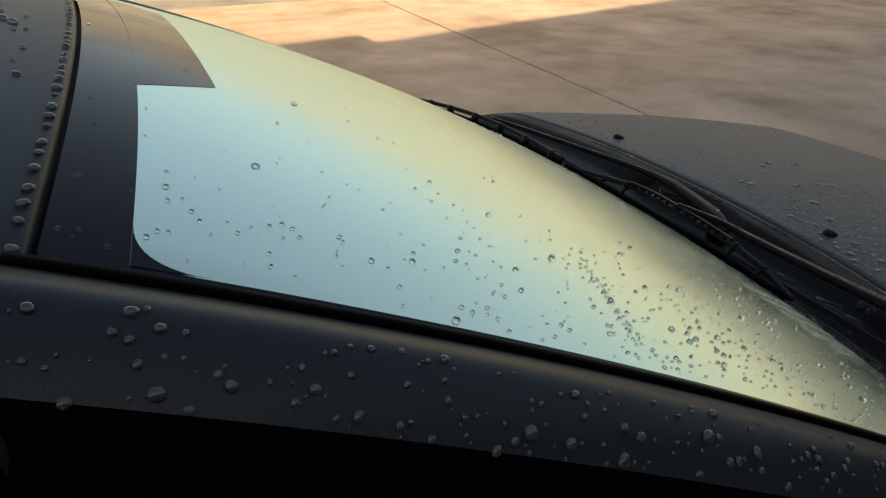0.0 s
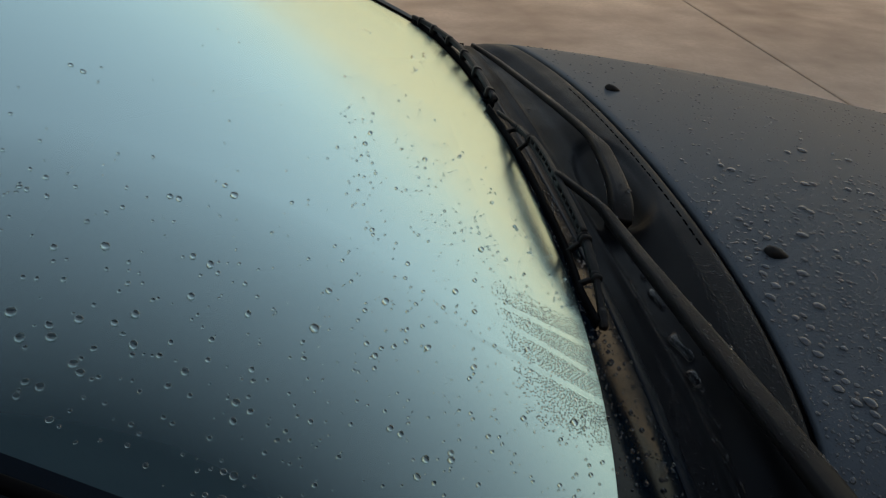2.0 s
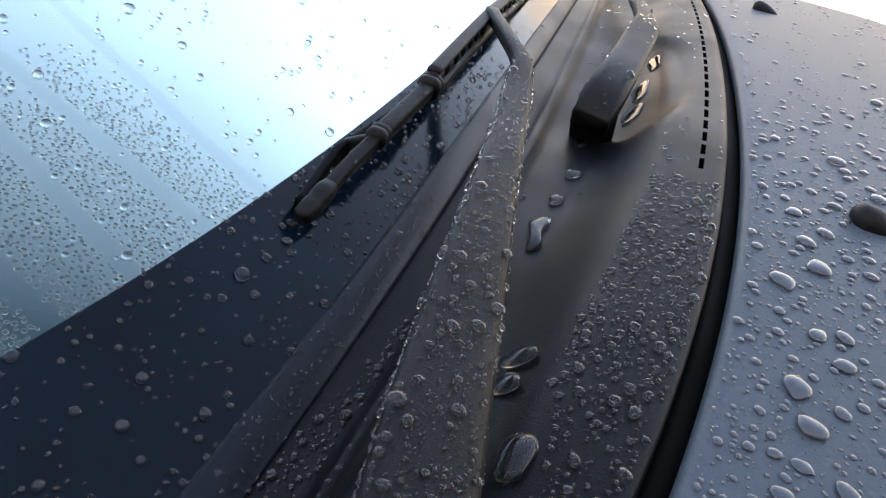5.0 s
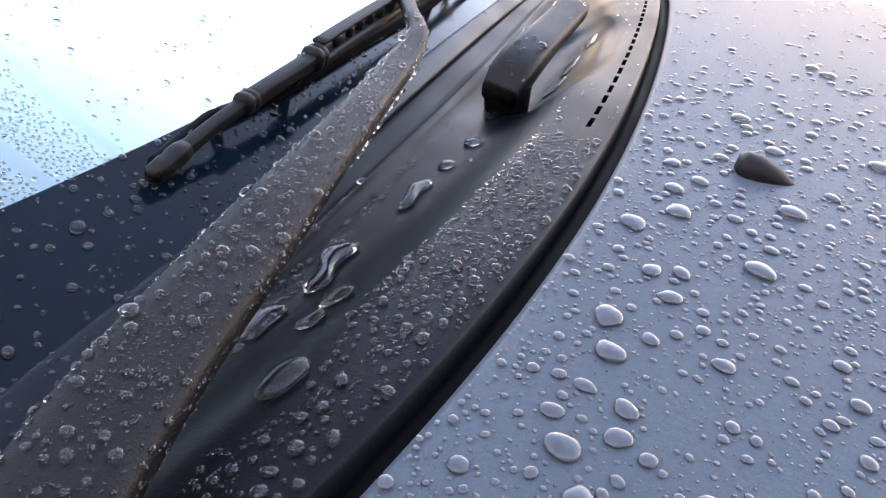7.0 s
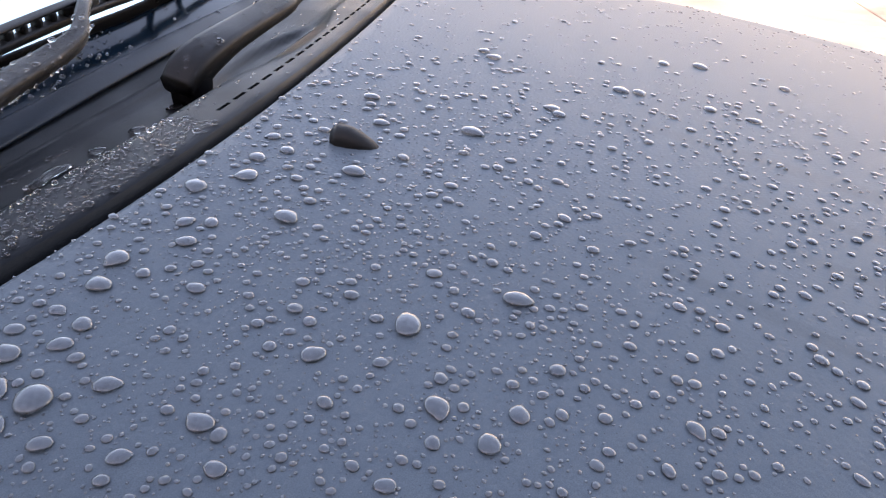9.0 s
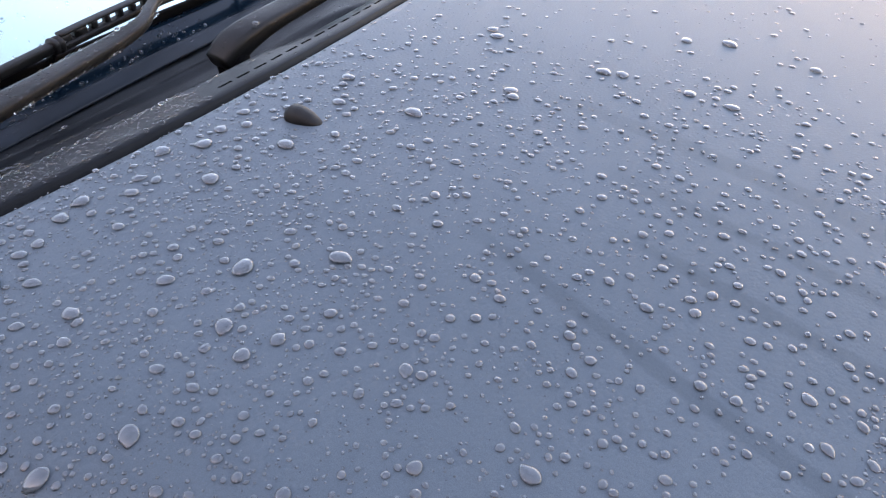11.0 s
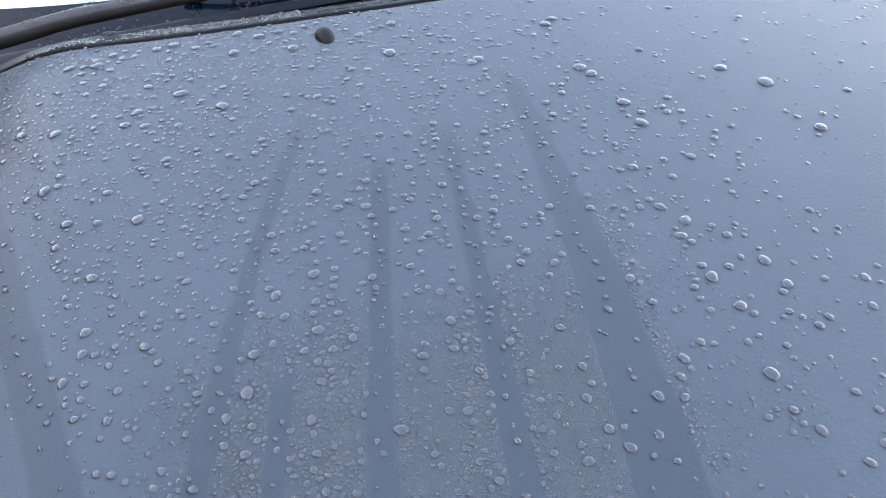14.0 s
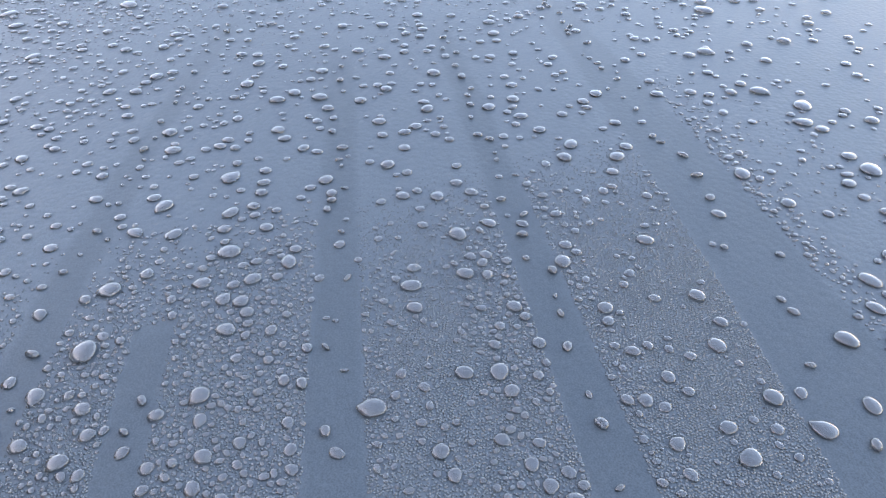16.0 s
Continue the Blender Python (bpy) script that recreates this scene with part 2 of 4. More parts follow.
def loft(name, stations, mat, parent=None, label="", sides=12, power=0.55, up=(0.25, 0.0, 1.0)):
    """A closed rod through stations (x, y, z, width, height), with a rounded-oblong section."""
    verts, faces = [], []
    n = len(stations)
    for i, (x, y, z, w, h) in enumerate(stations):
        a, b = Vector(stations[max(0, i - 1)][:3]), Vector(stations[min(n - 1, i + 1)][:3])
        d = (b - a).normalized()
        s = d.cross(Vector(up)).normalized()
        u = s.cross(d)
        for k in range(sides):
            c = math.tau * (k + 0.5) / sides
            cx, sx = math.cos(c), math.sin(c)
            verts.append(Vector((x, y, z)) + s * (w / 2 * math.copysign(abs(cx) ** power, cx)) + u * (h / 2 * math.copysign(abs(sx) ** power, sx)))
        if i:
            p, q = (i - 1) * sides, i * sides
            faces += [(p + k, p + (k + 1) % sides, q + (k + 1) % sides, q + k) for k in range(sides)]
    faces += [tuple(range(sides))[::-1], tuple(range((n - 1) * sides, n * sides))]
    return part(name, verts, faces, mat, parent, label, closed=True)


def glide(points, n):
    """A smooth run of stations through the given ones (Catmull-Rom)."""
    pts = [np.array(p, float) for p in points]
    pts = [2 * pts[0] - pts[1], *pts, 2 * pts[-1] - pts[-2]]
    out = []
    for i in range(1, len(pts) - 2):
        for k in range(n):
            t = k / n
            a, b, c, d = pts[i - 1:i + 3]
            out.append(0.5 * (2 * b + (c - a) * t + (2 * a - 5 * b + 4 * c - d) * t * t + (3 * b - a - 3 * c + d) * t ** 3))
    return [tuple(map(float, p)) for p in out + [pts[-2]]]


# ---- ground and house ----
ground = tagged(sheet("ground", [-400, -40, -5, 0, 5, 40, 400], [-400, -40, 5, 9, 40, 400], lambda x, y: (x, y, -0.03), SOIL), "dry brown earth beyond the driveway", "ground", kind="structure")
driveway = tagged(part("driveway", [(-9, -8, -0.03), (12, -8, -0.03), (12, 9.2, -0.03), (-9, 9.2, -0.03), (-9, -8, -0.014), (12, -8, -0.014), (12, 9.2, -0.014), (-9, 9.2, -0.014)], [(4, 5, 6, 7), (0, 4, 7, 3), (3, 7, 6, 2), (2, 6, 5, 1), (1, 5, 4, 0)], SOIL, smooth=False), "concrete driveway in large stained slabs", "driveway", kind="structure")
HOUSE_TURN = math.atan(0.2)


def house_box(name, x0, x1, y0, y1, z0, z1, mat, label, category):
    """A block of the unseen house, which stands slightly askew to the car."""
    c, n = math.cos(HOUSE_TURN), math.sin(HOUSE_TURN)
    verts = [(x * c - y * n * 0.3, y + x * n, z) for z in (z0, z1) for x, y in ((x0, y0), (x1, y0), (x1, y1), (x0, y1))]
    faces = [(0, 3, 2, 1), (4, 5, 6, 7), (0, 1, 5, 4), (1, 2, 6, 5), (2, 3, 7, 6), (3, 0, 4, 7)]
    return tagged(part(name, verts, faces, mat, smooth=False, closed=True), label, category, kind="structure")


# unseen wall, added so that its sunlit face reflects in paint and glass
tagged(part("reflected_wall", [(x, y, z) for z in (-0.03, 4.2) for x, y in ((-40, 14), (50, 14), (50, 14.25), (-40, 14.25))], [(0, 3, 2, 1), (4, 5, 6, 7), (0, 1, 5, 4), (1, 2, 6, 5), (2, 3, 7, 6), (3, 0, 4, 7)], PLASTER_REFLECTED, smooth=False, closed=True), "unseen plain wall added for reflections in the paint and glass", "wall", kind="structure")
# unseen sun blockers: height and distance set so their shadow covers the car
house_box("shading_house_wall", 1.62, 14, -2.55, -2.3, -0.01, 2.95, PLASTER, "unseen house wall that casts the shade over the car", "wall")
house_box("shading_house_wall", -12, 1.62, -2.55, -2.3, -0.01, 3.12, PLASTER, "unseen house wall that casts the shade over the car", "wall")

# ---- the car ----
car = tagged(new("car"), "dark slate grey car covered in dew on a concrete driveway", "car")

ROWS = [("fold", 0.007, -0.016), ("fold", 0.0015, -0.011), ("fold", 0.0, -0.005), ("fold", 0.0012, -0.0018), ("fold", 0.004, -0.0004)]
HOOD_Y = steps(-0.60, 0.60, 110)
verts = []
for _, dx, dz in ROWS:
    verts += [(hood_rear(y) + dx, y, float(hood_z(hood_rear(y) + dx, y)) + dz) for y in HOOD_Y]
HOOD_U = [0.012 + (1 - 0.012) * (i / 90) ** 1.15 for i in range(91)]
for u in HOOD_U:
    verts += [(hood_rear(y) + u * (0.92 - hood_rear(y)), y, float(hood_z(hood_rear(y) + u * (0.92 - hood_rear(y)), y))) for y in HOOD_Y]
bonnet = part("bonnet", verts, grid_faces(len(ROWS) + len(HOOD_U), len(HOOD_Y)), PAINT, car, "slate grey bonnet beaded with water drops")
for side in (-1, 1):
    name = "wing"
    def wing_place(u, w, side=side):
        x = -0.35 + 1.3 * u
        y = 0.604 + 0.2 * math.sin(w * math.pi / 2)
        return (x, side * y, float(hood_z(max(x, -0.1), 0.60)) - 0.004 - 0.5 * (1 - math.cos(w * math.pi / 2)))
    sheet(name, steps(0, 1, 20), steps(0, 1, 10), wing_place, PAINT_SHADED, car, flip=side < 0)


def nozzle(s):
    """A low drop-shaped washer jet, blunt towards the glass."""
    base = float(hood_z(0.0, 0.235))
    verts, faces, n = [], [], 14
    prof = [(-0.0105, 0.3, 0.2), (-0.0095, 0.75, 0.72), (-0.006, 1.0, 1.0), (0.0, 1.0, 0.95), (0.006, 0.85, 0.7), (0.011, 0.6, 0.38), (0.0145, 0.25, 0.1)]
    for dx, w, h in prof:
        z0 = float(hood_z(dx + 0.001, 0.235))
        for k in range(n):
            c = math.pi * k / (n - 1)
            verts.append((dx + 0.001, 0.235 * s + 0.0085 * w * math.cos(c), z0 - 0.001 + 0.0092 * h * max(0.0, math.sin(c)) ** 0.8))
    faces = grid_faces(len(prof), n)
    faces += [tuple(range(n)), tuple(range((len(prof) - 1) * n, len(prof) * n))[::-1]]
    return part("washer_nozzle", verts, faces, ARM, bonnet, "small black drop-shaped washer nozzle")


for s in (-1, 1):
    nozzle(s)

# cowl panel with a row of slots sunk into its lip
SLOT, GAP, FIRST = 0.0128, 0.0052, -0.225
slots = []
y = FIRST
while y < 0.225:
    slots.append((y, y + SLOT))
    y += SLOT + GAP
ys = sorted(set([round(v, 5) for v in steps(-0.66, 0.66, 110)] + [round(v, 5) for ab in slots for v in ab]))
ys = [v for i, v in enumerate(ys) if i == 0 or v - ys[i - 1] > 0.0005]
LIP = [0.0068, 0.0074, 0.0084, 0.0100, 0.0135, 0.0178, 0.0202, 0.0245, 0.030, 0.035]
US = steps(0, 1, 34)[1:]
verts = []
for d in LIP:
    verts += [(hood_rear(v) - d, v, float(cowl_z(hood_rear(v) - d, v)) - (0.016 if d < 0.007 else 0.0)) for v in ys]
for u in US:
    for v in ys:
        x = hood_rear(v) - 0.035 + u * (glass_low(v) - 0.004 - hood_rear(v) + 0.035)
        verts.append((x, v, float(cowl_z(x, v))))
faces, n = [], len(ys)
for f in grid_faces(len(LIP) + len(US), n):
    i, j = divmod(f[0], n)
    mid = (ys[j] + ys[j + 1]) / 2
    if i == LIP.index(0.0178) and any(a < mid < b for a, b in slots):
        rim = len(verts)
        verts += [verts[k] for k in f]
        base = len(verts)
        verts += [(verts[k][0], verts[k][1], verts[k][2] - 0.007) for k in f]
        faces.append((base, base + 1, base + 2, base + 3))
        faces += [(rim + k, rim + (k + 1) % 4, base + (k + 1) % 4, base + k) for k in range(4)]
    else:
        faces.append(f)
cowl = part("cowl_panel", verts, faces, PLASTIC, car, "black plastic cowl panel with a row of slots")
loft("bonnet_seal", [(hood_rear(v) - 0.0034, v, float(hood_z(hood_rear(v), v)) - 0.0125, 0.0095, 0.008) for v in steps(-0.63, 0.63, 60)], RUBBER, cowl, "soft black rubber seal")


# windscreen
def screen_xy(s, v, low, top, inset=0.0):
    x = -0.2 - 0.65 * s
    for _ in range(4):
        y = v * (glass_side(x) - inset)
        x = low(y) * (1 - s) + top(y) * s
    return x, y


def on_glass(x, y, lift=0.0):
    return (x + 0.5 * lift, y, float(glass_z(x, y)) + 0.86 * lift)


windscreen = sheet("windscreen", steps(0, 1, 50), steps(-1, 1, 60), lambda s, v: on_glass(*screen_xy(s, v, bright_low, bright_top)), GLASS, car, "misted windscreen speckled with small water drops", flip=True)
sheet("ceramic_border", steps(0, 1, 4), steps(-1, 1, 60), lambda s, v: on_glass(*screen_xy(0, v, lambda y: glass_low(y) * (1 - s) + bright_low(y) * s, bright_top)), FRIT, windscreen, "black printed border along the lower glass", flip=True)
sheet("ceramic_border", steps(0, 1, 4), steps(-1, 1, 60), lambda s, v: on_glass(*screen_xy(1, v, bright_low, lambda y: bright_top(y) * (1 - s) + glass_top(y) * s)), FRIT, windscreen, "black printed border along the upper glass", flip=True)
for side in (-1, 1):
    def edge_place(s, w, side=side):
        x, y = screen_xy(s, side, glass_low, glass_top)
        return on_glass(x, y + side * 0.012 * w)
    sheet("ceramic_border", steps(0, 1, 40), steps(0, 1, 2), edge_place, FRIT, windscreen, flip=side > 0)
    def corner_place(a, w, side=side):
        # rounded upper corner of the clear glass: from a point on the side edge to one on the top edge
        cx, cy = screen_xy(1, side, bright_low, bright_top)
        ax, ay = screen_xy(0.945, side, bright_low, bright_top)
        bx, by = screen_xy(1, side * 0.925, bright_low, bright_top)
        if w == 0:
            return on_glass(cx, cy, 0.0005)
        return on_glass((1 - a) ** 2 * ax + 2 * a * (1 - a) * cx + a * a * bx, (1 - a) ** 2 * ay + 2 * a * (1 - a) * cy + a * a * by, 0.0005)
    sheet("ceramic_border", steps(0, 1, 10), [0, 1], corner_place, FRIT, windscreen, flip=side < 0)


def sensor_place(s, v):
    half = 0.236 - 0.036 * s
    y = v * half
    a = bright_top(y) - 0.0005
    b = -0.799 - 0.06 * y * y - 0.004 * (1 - abs(v)) ** 0.0
    return on_glass(a * (1 - s) + b * s, y, 0.0003)


sheet("sensor_patch", steps(0, 1, 6), steps(-1, 1, 24), sensor_place, FRIT, windscreen, "black printed patch round the mirror mount")


def roof_z(x, y):
    d = np.maximum(0.0, glass_top(y) - x)
    return glass_z(glass_top(y), y) + 0.003 + 0.16 * (1 - np.exp(-1.6 * d)) - 1.2 * np.maximum(0, np.abs(y) - 0.44) ** 2 - 0.35 * np.maximum(0, d - 0.9) ** 2


def roof_place(u, y):
    if u < 0:
        return (glass_top(y) - 0.0025, y, float(roof_z(glass_top(y), y)) - 0.012)
    x = glass_top(y) - 0.0025 - 0.0015 * (u == 0) - 1.5 * u
    return (x, y, float(roof_z(x, y)) - (0.002 if u == 0 else 0.0))


roof = sheet("roof", [-1, 0, 0.002, *steps(0.01, 1, 30)], steps(-0.56, 0.56, 50), roof_place, PAINT_SHADED, car, "slate grey roof panel with beads along its edge", flip=True)
sheet("roof_seal", [0, 1], steps(-0.5, 0.5, 40), lambda u, y: on_glass(glass_top(y) + 0.001 - 0.014 * u, y, -0.004), RUBBER, roof, flip=True)


def pillar_section(side):
    def place(s, w):
        x = -0.17 - 0.78 * s
        y = glass_side(x) + 0.012
        z = float(glass_z(x, y))
        out = 0.085 * w * (1 + 0.09 * s * w)
        rise = 0.010 * math.sin(min(1, w * 2.2) * math.pi / 2) - 0.11 * max(0, w - 0.28) ** 2 - (0.004 if w == 0 else 0)
        return (x - 0.012 * w, side * (y + out), z + rise)
    return place


for side in (-1, 1):
    pillar = sheet("windscreen_pillar", steps(-0.1, 1.06, 40), [0, 0.02, 0.05, *steps(0.1, 0.76, 14)], pillar_section(side), PAINT_SHADED, car, "slate grey windscreen pillar dotted with drops", flip=side < 0)
    loft("glass_moulding", [(x, side * (glass_side(x) + 0.0125), float(glass_z(x, glass_side(x) + 0.012)) + 0.0025, 0.006, 0.006) for x in steps(-0.2, -0.94, 30)], RUBBER, pillar, "black rubber glass moulding")
    def seal_place(s, w, side=side):
        x, y, z = pillar_section(side)(s, 0.752)
        return (x, y + side * 0.02 * w, z - 0.0015 - 0.09 * w)
    sheet("door_seal", steps(-0.1, 1.06, 30), steps(0, 1, 4), seal_place, RUBBER, pillar, "black rubber door seal")
    def door_place(u, w, side=side):
        x = -0.12 - 2.30 * u
        xc = max(min(x, -0.17), -0.95)
        y = glass_side(xc) + 0.012 + 0.084
        z = float(glass_z(xc, glass_side(xc) + 0.012)) - 0.10
        bottom = 0.93
        return (x - 0.012, side * (y + (0.80 - y) * w), z + (bottom - z) * w)
    sheet("side_window", steps(0, 1, 30), steps(0, 1, 6), door_place, FRIT, car, "dark side window glass", flip=side < 0)
    def rail_place(u, w, side=side):
        x = -0.985 - 1.42 * u
        _, y, z = door_place((-0.12 - x) / 2.30, 0.0)
        top = float(roof_z(x, 0.56)) + 0.001
        return (x, side * (0.558 + (abs(y) + 0.002 - 0.558) * w), top + (z - top) * w)
    sheet("roof_rail", steps(0, 1, 20), steps(0, 1, 4), rail_place, RUBBER, car, "black roof rail above the side window", flip=side < 0)
    def flank_place(u, w, side=side):
        top = 0.45 if u < 0.3 else 0.93
        return (0.95 - 4.1 * u, side * (0.80 + 0.03 * math.sin(w * math.pi) - 0.06 * w), top + w * (0.25 - top))
    sheet("body_side", steps(0, 1, 20), steps(0, 1, 8), flank_place, PAINT_SHADED, car, flip=side > 0)
sheet("tail", steps(0, 1, 12), steps(-0.79, 0.79, 16), lambda u, y: (-2.40 - 0.75 * math.sin(u * 1.5), y * (0.72 + 0.28 * min(1.0, u * 2.6)), float(roof_z(-2.4, 0.0)) - 1.12 * u - 0.03 * (y / 0.8) ** 2), PAINT_SHADED, car, flip=True)
sheet("nose", steps(0, 1, 12), steps(-0.79, 0.79, 16), lambda u, y: (0.92 + 0.14 * math.sin(u * 2.4), y, float(hood_z(0.92, min(0.6, abs(y)))) - u * 0.6 - 0.02 * (abs(y) > 0.6)), PAINT_SHADED, car)
sheet("dashboard", steps(0, 1, 6), steps(-0.55, 0.55, 8), lambda u, y: (-0.25 - 0.6 * u, y, 0.97 - 0.12 * u), DARK, car, flip=True)
sheet("floor_pan", [0.9, -3.0], [-0.76, 0.76], lambda x, y: (x, y, 0.24), DARK, car)


def wheel(x, side):
    verts, n = [], 28
    prof = [(0.19, -0.09), (0.28, -0.1), (0.305, -0.07), (0.31, 0.0), (0.305, 0.07), (0.28, 0.1), (0.19, 0.09)]
    for r, w in prof:
        verts += [(x + r * math.cos(math.tau * k / n), side * 0.70 + w, 0.31 + r * math.sin(math.tau * k / n)) for k in range(n)]
    faces = [(i * n + k, i * n + (k + 1) % n, (i + 1) * n + (k + 1) % n, (i + 1) * n + k) for i in range(len(prof) - 1) for k in range(n)]
    tyre = part("tyre", verts, faces, RUBBER, car, "black rubber tyre")
    rim = []
    for r, w in [(0.0, 0.05), (0.05, 0.055), (0.17, 0.04), (0.192, 0.085)]:
        rim += [(x + r * math.cos(math.tau * k / n), side * (0.70 + w), 0.31 + r * math.sin(math.tau * k / n)) for k in range(n)]
    part("rim", rim, [(i * n + k, i * n + (k + 1) % n, (i + 1) * n + (k + 1) % n, (i + 1) * n + k) for i in range(3) for k in range(n)], METAL, tyre, "plain silver wheel rim")


for x in (0.35, -2.2):
    for side in (-1, 1):
        wheel(x, side)

# ---- wipers ----
arm = loft("wiper_arm", glide([(-0.112, -0.64, 1.022, 0.026, 0.012), (-0.128, -0.52, 1.034, 0.025, 0.012), (-0.138, -0.458, 1.0415, 0.0245, 0.011),
                               (-0.145, -0.40, 1.0445, 0.0225, 0.0105), (-0.151, -0.345, 1.0465, 0.0185, 0.010), (-0.158, -0.28, 1.049, 0.015, 0.0095),
                               (-0.164, -0.225, 1.052, 0.0135, 0.009), (-0.1690, -0.192, 1.0558, 0.010, 0.008), (-0.183, -0.165, 1.0610, 0.008, 0.007), (-0.1990, -0.134, 1.0655, 0.008, 0.007)], 6),
           ARM, car, "matt black wiper arm beaded with fine drops", power=0.42)
loft("pivot_cap", [(-0.112, -0.64, 0.99, 0.03, 0.03), (-0.112, -0.64, 1.026, 0.032, 0.032), (-0.112, -0.64, 1.034, 0.02, 0.02)], ARM, arm, "round black pivot cap", up=(1, 0, 0), power=1.0)

BLADE = [(-0.2155, -0.342, 1.0352), (-0.2115, -0.318, 1.0418), (-0.2075, -0.2945, 1.0468), (-0.2045, -0.268, 1.0502), (-0.2020, -0.243, 1.0530), (-0.2005, -0.20, 1.0565),
         (-0.1995, -0.137, 1.0595), (-0.1985, -0.08, 1.0600), (-0.1995, -0.03, 1.0575), (-0.2015, 0.01, 1.0530), (-0.2055, 0.06, 1.0465), (-0.2095, 0.10, 1.0400)]
line = [p[:3] for p in glide([(*p, 1, 1) for p in BLADE], 8)]


def along(y):
    return min(line, key=lambda p: abs(p[1] - y))


def frame_size(y):
    """Depth of the blade frame: thin ends, a stouter middle, and the lower rail of the pierced bridge."""
    if -0.243 < y < -0.03:
        return -0.0026, 0.0078, 0.0052
    if -0.2945 < y < 0.02:
        return 0.0, 0.0074, 0.0074
    return 0.0, 0.0056, 0.0056


blade = loft("wiper_blade", [(x, y, z + frame_size(y)[0], frame_size(y)[1], frame_size(y)[2]) for x, y, z in line], ARM, car, "black wiper blade frame with a pierced bridge", power=0.5)
rubber = [(x - 0.0045 - 0.0095 * min(1.0, max(0.0, (y + 0.342) / 0.04)), y) for x, y, z in line]
loft("blade_rubber", [(x, y, float(glass_z(x, y)) + 0.0042, 0.0042, 0.0085) for x, y in rubber], RUBBER, blade, "thin rubber wiping edge")
bridge = [p for p in line if -0.243 < p[1] < -0.03]
loft("blade_bridge", [(x, y, z + 0.0058, 0.0066, 0.0026) for x, y, z in bridge], ARM, blade, "upper rail of the pierced bridge")
for y, wide in ((-0.2365, 0.012), (-0.2215, 0.010), (-0.2085, 0.0045), (-0.196, 0.0032), (-0.183, 0.0032), (-0.170, 0.0036), (-0.152, 0.014), (-0.132, 0.014), (-0.114, 0.0036), (-0.101, 0.0032), (-0.088, 0.0032), (-0.075, 0.0045), (-0.058, 0.012), (-0.040, 0.012)):
    x, _, z = along(y)
    loft("bridge_web", [(x, y - wide / 2, z + 0.002, 0.0058, 0.0072), (x, y + wide / 2, z + 0.002, 0.0058, 0.0072)], ARM, blade)
for y, size in ((-0.2945, 0.0094), (-0.243, 0.0118), (-0.03, 0.0118), (0.02, 0.0094)):
    x, _, z = along(y)
    loft("claw", [(x, y - 0.0046, z, size * 0.88, size * 0.88), (x, y - 0.003, z, size, size), (x, y - 0.0006, z, size * 0.97, size * 0.97), (x, y, z, size * 0.86, size * 0.86), (x, y + 0.0006, z, size * 0.97, size * 0.97), (x, y + 0.003, z, size, size), (x, y + 0.0046, z, size * 0.88, size * 0.88)], ARM, blade, "grooved clasp of the blade frame", power=0.7)
    rx = x - 0.0135
    low = float(glass_z(rx, y)) + 0.006
    loft("claw_leg", [(x, y, z - 0.002, 0.006, 0.005), (0.5 * (x + rx), y, 0.5 * (z + low), 0.005, 0.004), (rx, y, low, 0.006, 0.005)], ARM, blade, up=(0, 1, 0))
loft("end_cap", [(-0.2166, -0.3480, 1.0335, 0.005, 0.0038), (-0.2163, -0.3465, 1.0342, 0.0070, 0.0066), (-0.2152, -0.3405, 1.0358, 0.0074, 0.0074), (-0.2149, -0.3390, 1.0362, 0.0066, 0.0066), (-0.2145, -0.3365, 1.0370, 0.0076, 0.0074), (-0.2138, -0.3330, 1.0382, 0.0074, 0.0070), (-0.2130, -0.3295, 1.0392, 0.0058, 0.0058)], ARM, blade, "moulded end cap of the blade", power=0.5)
loft("glass_trim", [(glass_low(v) - 0.001, v, float(glass_z(glass_low(v) - 0.001, v)) - 0.0002, 0.015, 0.0030) for v in steps(-0.56, 0.56, 60)], TRIM, windscreen, "satin black trim along the lower glass edge", power=0.8, up=(0.55, 0.0, 0.83))

arm_far = loft("wiper_arm", glide([(-0.131, -0.163, 1.019, 0.021, 0.015), (-0.128, -0.150, 1.026, 0.0245, 0.020), (-0.1245, -0.135, 1.032, 0.0245, 0.018), (-0.119, -0.105, 1.038, 0.0225, 0.014),
                                   (-0.1135, -0.055, 1.0425, 0.0215, 0.012), (-0.1115, -0.025, 1.0442, 0.0205, 0.011), (-0.1125, 0.006, 1.0442, 0.013, 0.0095), (-0.117, 0.05, 1.0435, 0.0105, 0.009),
                                   (-0.127, 0.13, 1.041, 0.0105, 0.0085), (-0.143, 0.23, 1.038, 0.0095, 0.008), (-0.162, 0.34, 1.035, 0.009, 0.008), (-0.186, 0.42, 1.036, 0.007, 0.007)], 6),
               ARM, car, "matt black wiper arm with a bulky pivot head", power=0.42)
loft("pivot_cap", [(-0.129, -0.150, 0.992, 0.022, 0.022), (-0.129, -0.149, 1.010, 0.024, 0.026), (-0.129, -0.148, 1.0205, 0.025, 0.027), (-0.129, -0.147, 1.025, 0.021, 0.023)], RUBBER, arm_far, "round black pivot cap", up=(1, 0, 0), power=0.85)
far_line = glide([(bright_low(y) + 0.012 + 0.004 * abs(y - 0.4), y, float(glass_z(bright_low(y) + 0.012, y)) + 0.012 + 0.010 * math.sin(math.pi * (y - 0.13) / 0.44), 1, 1) for y in steps(0.13, 0.57, 8)], 5)
blade_far = loft("wiper_blade", [(x, y, z, 0.008, 0.0075) for x, y, z, _, _ in far_line], ARM, car, "black wiper blade frame with small claws", power=0.5)
